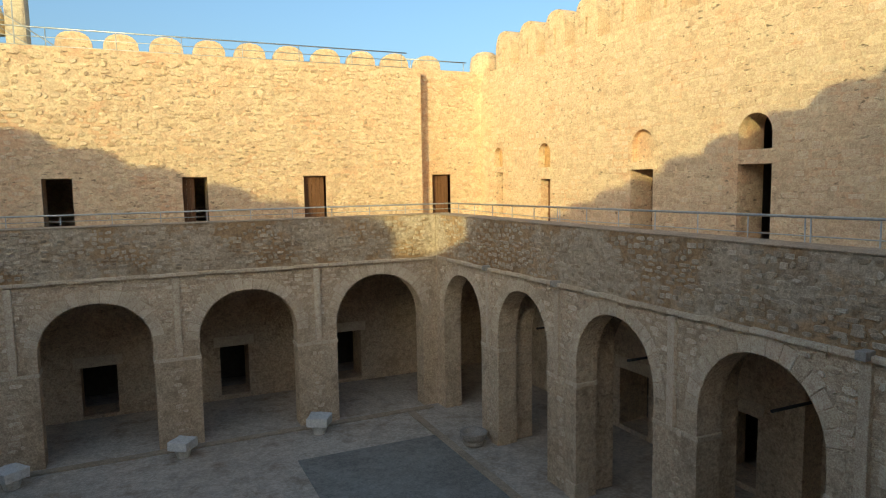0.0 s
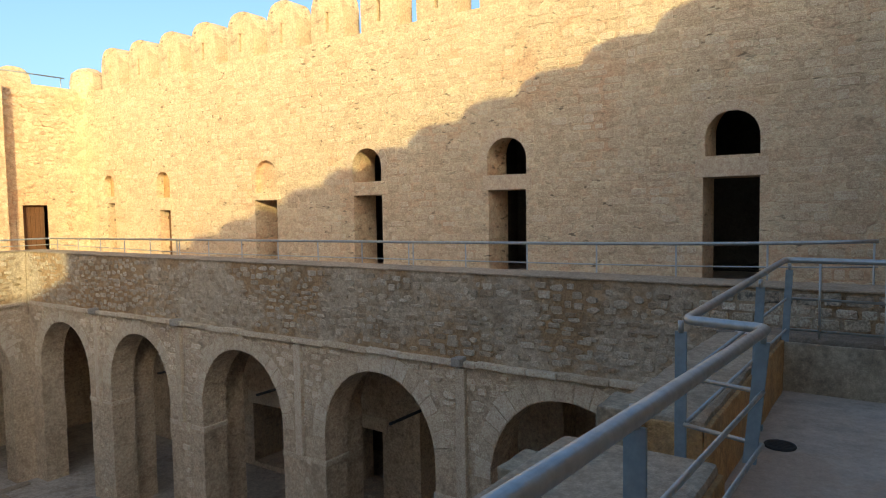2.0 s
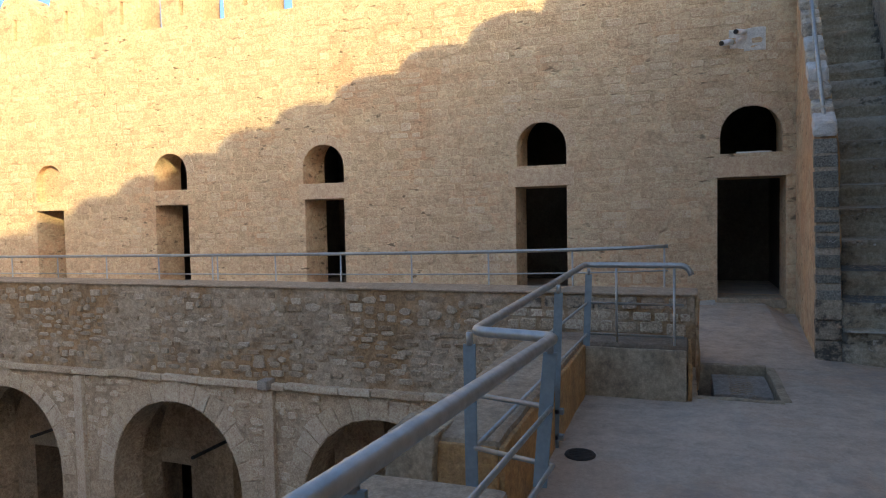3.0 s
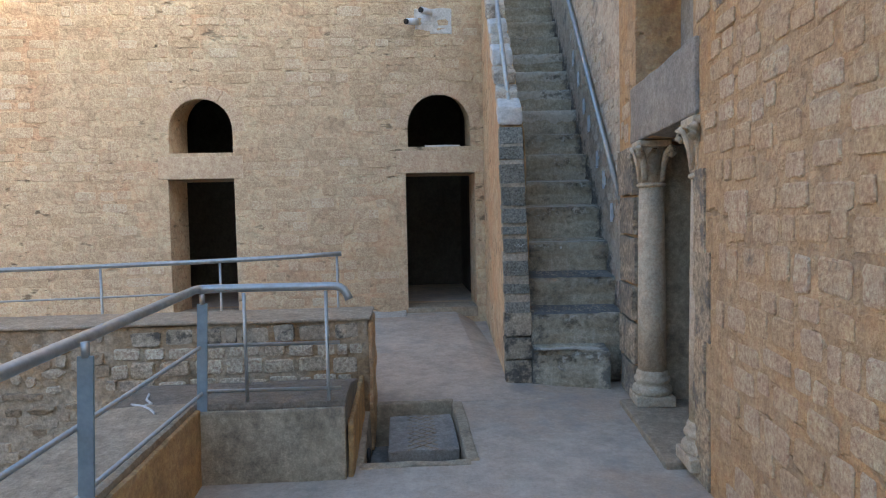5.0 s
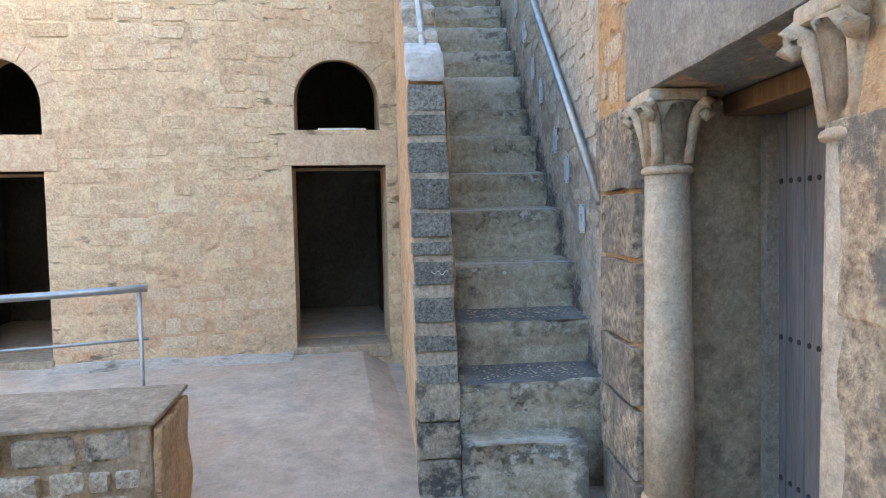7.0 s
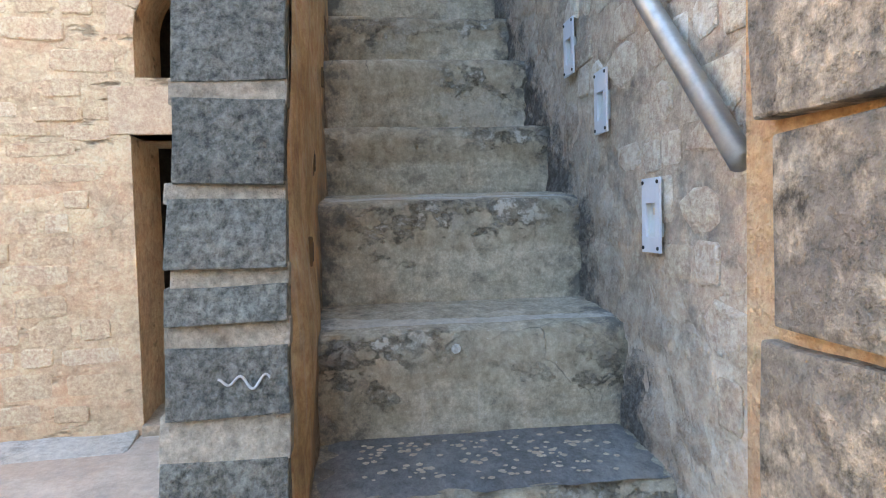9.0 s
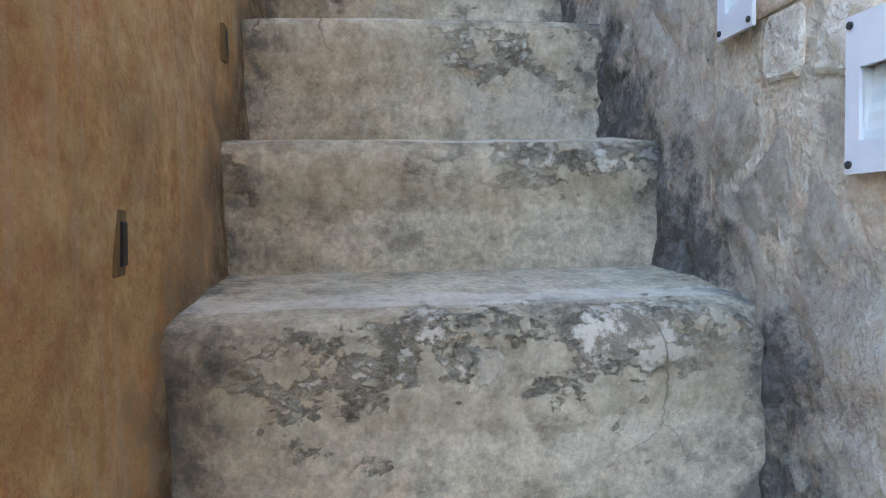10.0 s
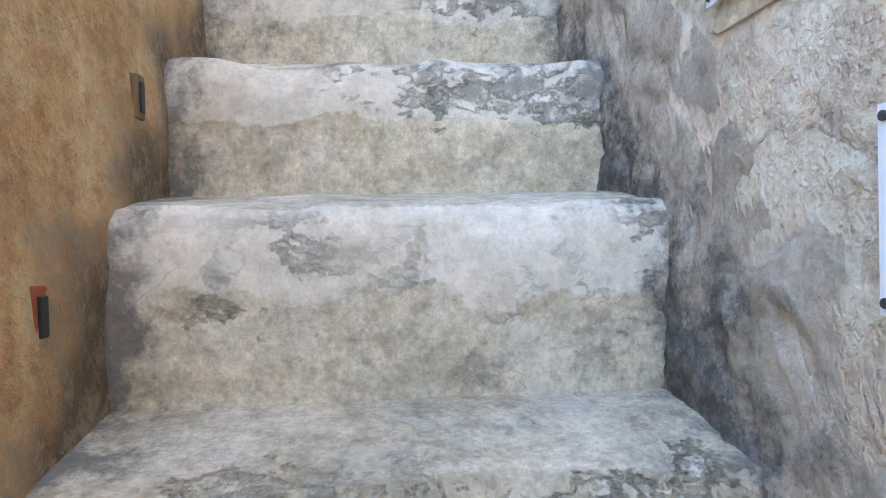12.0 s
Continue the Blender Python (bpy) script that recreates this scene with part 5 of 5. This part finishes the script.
# handrails of the stair
t = thing("handrail", "galvanised round handrail fixed to the stair wall", "handrail", P_stair(0.3, 0.7, 1.45))
inv = Matrix.Translation(-P_stair(0.3, 0.7, 1.45))
a, b = P_stair(0.33, 0.74, 1.542), P_stair(3.9, 0.74, 1.542 + 3.57 * 1.03)
part("rail", tube([inv @ p for p in (a, b)], 0.024, 14), M_galv, t, smooth=True)
for k in range(4):
    p = a + (b - a) * (0.12 + 0.26 * k)
    part("bracket", tube([inv @ p, inv @ (p + Vector((0, -0.08, -0.03)))], 0.009, 8), M_galv, t)
t = thing("handrail", "galvanised round handrail on the low stair wall", "handrail", P_stair(0.85, -0.12, 2.4))
inv = Matrix.Translation(-P_stair(0.85, -0.12, 2.4))
a, b = P_stair(0.88, -0.13, 2.40), P_stair(3.9, -0.13, 2.40 + 3.0 * 1.02)
part("rail", tube([inv @ p for p in (a, b)], 0.024, 14), M_galv, t, smooth=True)
for k in range(3):
    p = a + (b - a) * (0.2 + 0.3 * k)
    part("post", tube([inv @ p, inv @ (p - Vector((0, 0, 0.35)))], 0.012, 8), M_galv, t)


def step_light(u, z):
    """A recessed wall light: screwed plate with a square mouth and a ribbed reflector."""
    m = frame_of(P_stairwall, u, z)
    t = thing("step_light", "white recessed wall light with screwed plate", "wall light", (0, 0, 0), "lights along the stair")
    t.matrix_basis = m
    w, h = 0.045, 0.085
    plate = bmesh.new()
    for x0, x1, y0, y1 in ((-w, -0.024, -h, h), (0.024, w, -h, h), (-0.024, 0.024, 0.028, h), (-0.024, 0.024, -h, -0.05)):
        add_box(plate, x0, x1, y0, y1, 0.014, 0.020)
    part("plate", plate, M_lamp_white, t)
    for x in (-0.026, 0.024):
        part("housing_side", box(x, x + 0.002, -0.05, 0.028, -0.03, 0.016), M_lens, t)
    bm = bmesh.new()
    rows = []
    for k in range(9):
        y = 0.028 - 0.078 * k / 8
        d = 0.002 + 0.012 * (k / 8) ** 1.4 + (0.0012 if k % 2 else 0)
        rows.append([bm.verts.new((x, y, d)) for x in (-0.025, 0.025)])
    for p, q in zip(rows, rows[1:]):
        bm.faces.new((p[0], p[1], q[1], q[0]))
    part("reflector", bm, M_lens, t)
    part("lamp", box(-0.018, 0.018, 0.017, 0.027, -0.002, 0.007), M_lens, t)
    for x in (-0.038, 0.038):
        for y in (-0.075, 0.075):
            s = part("screw", lathe([(0.0045, 0.019), (0.0045, 0.0225), (0.002, 0.023)], 8), M_iron, t)
            s.location = (x, y, 0)


for u, z in ((0.735, 1.455), (1.045, 1.766), (1.315, 1.98), (1.70, 2.38), (1.95, 2.60), (2.23, 2.945), (2.53, 3.24)):
    step_light(u, z)

# clay sockets in the ochre plaster; a black block stands for each hole's shade
for u, z, red in ((0.89, 1.39, 0), (1.13, 1.62, 0), (1.66, 1.96, 0), (1.98, 2.23, 0), (2.25, 2.51, 1), (2.54, 2.81, 0)):
    p = Vector((u * 3, z * 3, 2))
    bulge = -0.012 + 0.018 * noise.noise(p) + 0.009 * noise.noise(p * 3.1)
    t = thing("wall_socket", "broken red clay pipe end in the plaster" if red else "ragged slot in the plaster, its shade a black block", "wall hole", P_stair(u, bulge, z))
    part("rim", rough_box(-0.017, 0.017, -0.005, 0.02, -0.034, 0.034, 0.012, 0.007, u, 0.003), M_brick_red if red else M_beam, t)
    part("mouth", rough_box(-0.010, 0.010, -0.0078, 0.01, -0.024, 0.022, 0.01, 0.004, u, 0.002), M_black, t)

# ---- south parapets of the terrace ----
par_s = setting(part("wall_parapet_south", rough_box(-12, 3.55, 0.70, 1.43, -0.3, 0.44, 0.25, 0.012, 3, 0.03), M_cap), "low broad parapet with a rough screed top", "parapet")
part("plaster", rough_box(-12, 3.53, 0.672, 0.706, -0.25, 0.40, 0.15, 0.008, 4), M_ochre, par_s, "stained ochre plaster")
part("plaster", rough_box(3.545, 3.575, 0.70, 1.36, -0.2, 0.41, 0.1, 0.01, 4), M_ochre, par_s, "stained ochre plaster")
par_s2 = setting(part("wall_parapet_south_far", rough_box(4.06, 6.70, 0.88, 1.38, -0.3, 0.45, 0.2, 0.014, 5, 0.03), M_cap), "low parapet with a rough screed top", "parapet")
part("plaster", rough_box(4.05, 6.67, 0.852, 0.886, -0.05, 0.42, 0.15, 0.008, 6), M_ochre, par_s2, "stained ochre plaster")
part("plaster", rough_box(4.03, 4.062, 0.88, 1.2, -0.1, 0.42, 0.1, 0.01, 7), M_ochre, par_s2, "stained ochre plaster")
part("end_stone", rough_box(3.98, 4.3, 1.18, 1.44, 0.12, 0.47, 0.08, 0.02, 8), M_plaster, par_s2, "dark weathered corner stone")
part("end_stone", rough_box(3.02, 3.3, 1.36, 1.50, 0.12, 0.43, 0.08, 0.02, 9), M_plaster, par_s, "dark weathered corner stone")
setting(part("sill_gap", rough_box(3.5, 4.1, 0.9, 1.42, -0.3, 0.06, 0.15, 0.01, 10), M_cap), "rough sill in the gap of the parapet", "sill")
bm = rough_box(6.66, 7.87, 0.05, 1.40, -0.3, 0.45, 0.18, 0.010, 11, 0.03)
for v in bm.verts:
    if v.co.z > 0.2 and v.co.x > 7.1:
        v.co.z -= (v.co.x - 7.1) * 0.24
block = setting(part("wall_parapet_corner", bm, M_cap_dark), "low corner block with stained plaster sides", "parapet")
part("plaster", rough_box(6.635, 6.668, 0.06, 0.86, -0.02, 0.41, 0.12, 0.006, 12), M_plaster, block, "grey stained cement plaster")
part("plaster", rough_box(6.66, 7.85, 0.02, 0.054, -0.3, 0.30, 0.12, 0.012, 13), M_ochre, block, "worn ochre plaster")
for stroke in (((6.70, 1.24), (6.66, 1.16), (6.70, 1.13)), ((6.66, 1.16), (6.58, 1.09), (6.50, 1.04)), ((6.70, 1.13), (6.79, 1.19), (6.91, 1.22))):
    part("paint_mark", tube([(x, y, 0.452) for x, y in stroke], 0.007, 6), M_white, block, "white paint mark")
part("end_face", rough_box(XF + 0.01, XF + 0.53, -0.05, -0.012, -0.3, 0.69, 0.05, 0.02, 14), M_rose, par_e, "crumbling ochre end of the parapet")

# ---- pit with its stone slab ----
pit = setting(thing("floor_pit", "open drain pit let into the terrace", "pit"))
x0, x1, y0, y1 = PIT
part("bottom", rough_box(x0, x1 + 0.1, y0, y1 + 0.1, -0.42, -0.32, 0.2, 0.01, 1), M_dark_pave, pit)
for a, b, c, d in ((x0 - 0.06, x0 + 0.02, y0, y1), (x1 - 0.02, x1 + 0.06, y0, y1), (x0, x1, y0 - 0.06, y0 + 0.02), (x0, x1, y1 - 0.02, y1 + 0.06)):
    part("edge", rough_box(a, b, c, d, -0.36, 0.012, 0.06, 0.012, a + c), M_plaster, pit)
t = thing("stone_slab", "scored grey stone slab lying in the pit", "slab", (7.62, -0.36, -0.33))
part("slab", rough_box(-0.40, 0.36, -0.27, 0.2, 0.0, 0.27, 0.1, 0.008, 2), M_lintel, t)
bm = bmesh.new()
for k in range(9):
    for s in (-1, 1):
        m = Matrix.Translation((-0.32 + 0.08 * k, -0.03, 0.268)) @ Matrix.Rotation(s * 0.7, 4, "Z")
        add_box(bm, -0.003, 0.003, -0.13, 0.13, 0.0, 0.006, m)
part("scoring", bm, M_cap, t, "crossed pale score lines")
t = thing("drain_pipe", "dark iron outlet ring in the pit wall", "pipe", (7.3, 0.0, -0.12))
part("ring", tube([(0.045 * math.cos(a), -0.03, 0.045 * math.sin(a)) for a in [k * math.pi / 8 for k in range(17)]], 0.012, 6), M_iron, t)
# solid dark disc stands for the shade inside the outlet
part("mouth", lathe([(0.04, 0.0), (0.04, 0.01), (0.01, 0.012)], 12), M_iron, t).rotation_euler = (radians(90), 0, 0)
t = thing("floor_drain", "round rusty drain grate in the screed", "drain", (5.20, 0.68, 0.0))
part("rim", tube([(0.085 * math.cos(a), 0.085 * math.sin(a), 0.008) for a in [k * math.pi / 12 for k in range(25)]], 0.012, 6), M_iron, t)
for k in range(5):
    x = -0.056 + 0.028 * k
    h = (0.08 ** 2 - x * x) ** 0.5
    part("bar", box(x - 0.006, x + 0.006, -h, h, -0.002, 0.009), M_iron, t)

# ---- railings ----
def bar(t, name, pts, r, material, label="", sides=12):
    o = t.location
    return part(name, tube([Vector(p) - o for p in pts], r, sides), material, t, label, smooth=True)


def flat_post(t, x, y, z0, z1, w=0.055, d=0.012, lean=0.0):
    o = t.location
    bm = box(-d / 2, d / 2, -w / 2, w / 2, z0 - o.z, z1 - o.z, 0.002, Matrix.Translation((x - o.x, y - o.y, 0)))
    for v in bm.verts:
        v.co.y += lean * (z1 - o.z - v.co.z)
    part("post", bm, M_paint, t, "blue-grey painted flat bar")
    bar(t, "neck", [(x, y, z1 - 0.005), (x, y, z1 + 0.05)], 0.014, M_galv)


rail = thing("railing", "galvanised tube railing with flat blue-grey posts", "railing", (2.5, 0.55, 0.0))


def top_z(x):
    return 1.026 + 0.0466 * (3.6 - x)


bar(rail, "top_rail", rounded([(-4.0, 0.56, top_z(-4.0)), (3.63, 0.53, 1.027), (3.77, 0.90, 1.015), (6.72, 0.86, 1.085), (6.68, 0.05, 1.085), (6.67, 0.02, 1.01)], 0.06), 0.023, M_galv, "", 16)
for drop, r in ((0.27, 0.011), (0.50, 0.011)):
    bar(rail, "mid_rail", [(-4.0, 0.57, top_z(-4.0) - drop), (3.61, 0.54, 1.027 - drop), (3.75, 0.90, 1.015 - drop)], r, M_galv)
    bar(rail, "mid_rail", [(3.76, 0.90, 1.015 - drop), (6.70, 0.84, 1.07 - drop * 1.12), (6.68, 0.08, 1.07 - drop * 1.12)], r, M_galv)
for x in (-3.4, -1.6, 0.2, 2.05):
    flat_post(rail, x, 0.57, top_z(x) - 1.06, top_z(x) - 0.05)
    o = rail.location
    part("bracket", box(x - o.x - 0.006, x - o.x + 0.05, 0.0, 0.16, 0.15, 0.2, 0.002), M_paint, rail)
flat_post(rail, 3.60, 0.54, 0.44, 0.975, lean=0.09)
flat_post(rail, 3.76, 0.92, 0.06, 0.96)
for x in (5.30, 6.66):
    flat_post(rail, x, 0.82, 0.0, 1.01, lean=0.04)
    for z in (0.05, 0.22):
        o = rail.location
        part("bracket", box(x - o.x - 0.006, x - o.x + 0.04, 0.80 - o.y, 0.862 - o.y, z, z + 0.035, 0.002), M_paint, rail)
for y, z in ((0.60, 0.45), (0.15, 0.0)):
    bar(rail, "thin_post", [(6.68, y, z), (6.68, y, 1.06)], 0.010, M_galv)

rail_e = thing("railing", "slim galvanised railing on the terrace behind the parapet", "railing", (8.95, 8.0, 0.1))


def ez(y):
    return 1.075 - 0.0065 * y + 0.075 * math.exp(-y / 1.5)


run = [0.26, 0.8, 1.5, 2.4, 3.6, 6.0, 12.0]
bar(rail_e, "top_rail", rounded([(8.95, y, ez(y)) for y in run] + [(8.95, 18.2, 0.957), (-9.0, 18.2, 0.96)], 0.06), 0.021, M_galv)
bar(rail_e, "mid_rail", [(8.95, y, ez(y) - 0.275) for y in run] + [(8.95, 18.2, 0.80), (-9.0, 18.2, 0.82)], 0.009, M_galv)
bar(rail_e, "foot_rail", [(8.95, y, ez(y) - 0.55) for y in run] + [(8.95, 18.2, 0.55)], 0.009, M_galv)
for k in range(18):
    y = 0.30 + 1.03 * k
    for dy in ((-0.045, 0.045) if k in (6, 12) else (0,)):
        bar(rail_e, "post", [(8.95, y + dy, 0.02), (8.95, y + dy, ez(y))], 0.011, M_galv)
for k in range(15):
    bar(rail_e, "post", [(7.4 - 1.1 * k, 18.2, 0.09), (7.4 - 1.1 * k, 18.2, 0.96)], 0.011, M_galv)

rail_n = thing("railing", "slim grey railing along the roof walk", "railing", (3.0, 22.3, ZTOP))
bar(rail_n, "top_rail", [(-3.6, 22.3, 6.12), (9.2, 22.3, 6.12)], 0.02, M_galv)
bar(rail_n, "mid_rail", [(-3.6, 22.3, 5.86), (9.2, 22.3, 5.86)], 0.012, M_galv)
bar(rail_n, "mid_rail", [(-3.6, 22.3, 5.62), (9.2, 22.3, 5.62)], 0.012, M_galv)
bar(rail_n, "top_rail", [(9.2, 22.45, 5.95), (11.6, 22.45, 5.95)], 0.02, M_galv)
for k in range(8):
    bar(rail_n, "post", [(-3.6 + 1.8 * k, 22.3, ZTOP), (-3.6 + 1.8 * k, 22.3, 6.12)], 0.014, M_galv)
for x in (9.4, 11.5):
    bar(rail_n, "post", [(x, 22.45, ZTOP), (x, 22.45, 5.95)], 0.014, M_galv)

# ---- roof buildings at the far corner ----
t = thing("roof_pavilion", "cream rendered roof pavilion with small domes", "building", (-4.4, 25.0, ZTOP))
part("body", rough_box(-2.6, 0.75, -0.6, 1.2, 0.0, 0.95, 0.5, 0.01, 1), M_cream, t)
part("ledge", rough_box(-2.7, 0.85, -0.7, 1.3, 0.95, 1.05, 0.5, 0.01, 2), M_cream, t)
part("opening", box(-1.9, -0.35, -0.62, -0.5, 0.1, 0.62), M_beam, t, "dark brown shuttered opening")
part("tower", rough_box(1.35, 1.9, -0.5, 0.6, 0.0, 4.5, 0.5, 0.015, 3), M_cream, t, "plain cream stair tower")
for x, r, h in ((-0.1, 0.62, 0.85), (0.95, 0.36, 0.95)):
    part("dome", lathe([(r, 0.9), (r, 1.05 + h * 0.15), (r * 0.93, 1.05 + h * 0.45), (r * 0.75, 1.05 + h * 0.7), (r * 0.45, 1.05 + h * 0.9), (0.05, 1.05 + h)], 18), M_cream, t, "small rendered dome", smooth=True).location = (x, 0, 0)
for x, y in ((-0.1, -0.64), (0.95, -0.38)):
    part("vent", box(x - 0.08, x + 0.08, y - 0.01, y + 0.1, 1.1, 1.4), M_black, t, "dark vent")
for k in range(5):
    part("railing_post", tube([(-2.4 + 1.0 * k, -0.75, 0.0), (-2.4 + 1.0 * k, -0.75, 2.0)], 0.02, 6), M_galv, t)
for z in (1.2, 1.6, 2.0):
    part("railing_bar", tube([(-2.4, -0.75, z), (1.4, -0.75, z)], 0.018, 6), M_galv, t)
part("railing_bar", tube([(0.3, -0.8, 2.1), (3.3, -0.8, 0.1)], 0.02, 6), M_galv, t)
part("railing_bar", tube([(0.3, -0.8, 1.6), (2.6, -0.8, 0.1)], 0.016, 6), M_galv, t)

# ---- security cameras on the east wall ----
part("mortar_patch", rough_box(XE - 0.018, XE + 0.02, -1.02, -0.52, 3.85, 4.18, 0.08, 0.02, 9), M_white, wall_east, "pale mortar patch")
for k, (y, z, tgt) in enumerate(((-0.56, 3.98, (-0.55, 0.55, -0.16)), (-0.74, 4.1, (-0.5, 0.4, -0.05)))):
    t = thing("security_camera", "white bullet security camera with black lens", "camera", (XE, y, z), "cameras on the east wall")
    dv = Vector(tgt).normalized()
    a = Vector((-0.13, 0.03, 0.0))
    part("mount", tube([(0.0, 0, 0), (-0.06, 0, 0.0), a], 0.02, 10), M_lamp_white, t)
    part("body", tube([a - dv * 0.03, a + dv * 0.16], 0.042, 14), M_lamp_white, t, smooth=True)
    part("lens", tube([a + dv * 0.16, a + dv * 0.185], 0.034, 14), M_black, t)

# ---- stones that can be told apart one by one ----
stones_parted("stone", P_eastf, BAND, 0.024, M_field_part, par_e)
stones_parted("stone", P_south, S_STONES[:300], 0.008, M_rose_part, wall_south)
stones_parted("stone", P_eastf, [r for r in END_STONES if r[1] < 0.6], 0.024, M_end_part, par_e)
stones_parted("stone", P_eastf, [r for r in END_STONES if r[1] >= 0.6], 0.024, M_foot, par_e)
stones_parted("stone", P_stairwall, SR, 0.008, M_side_part, wall_sr)
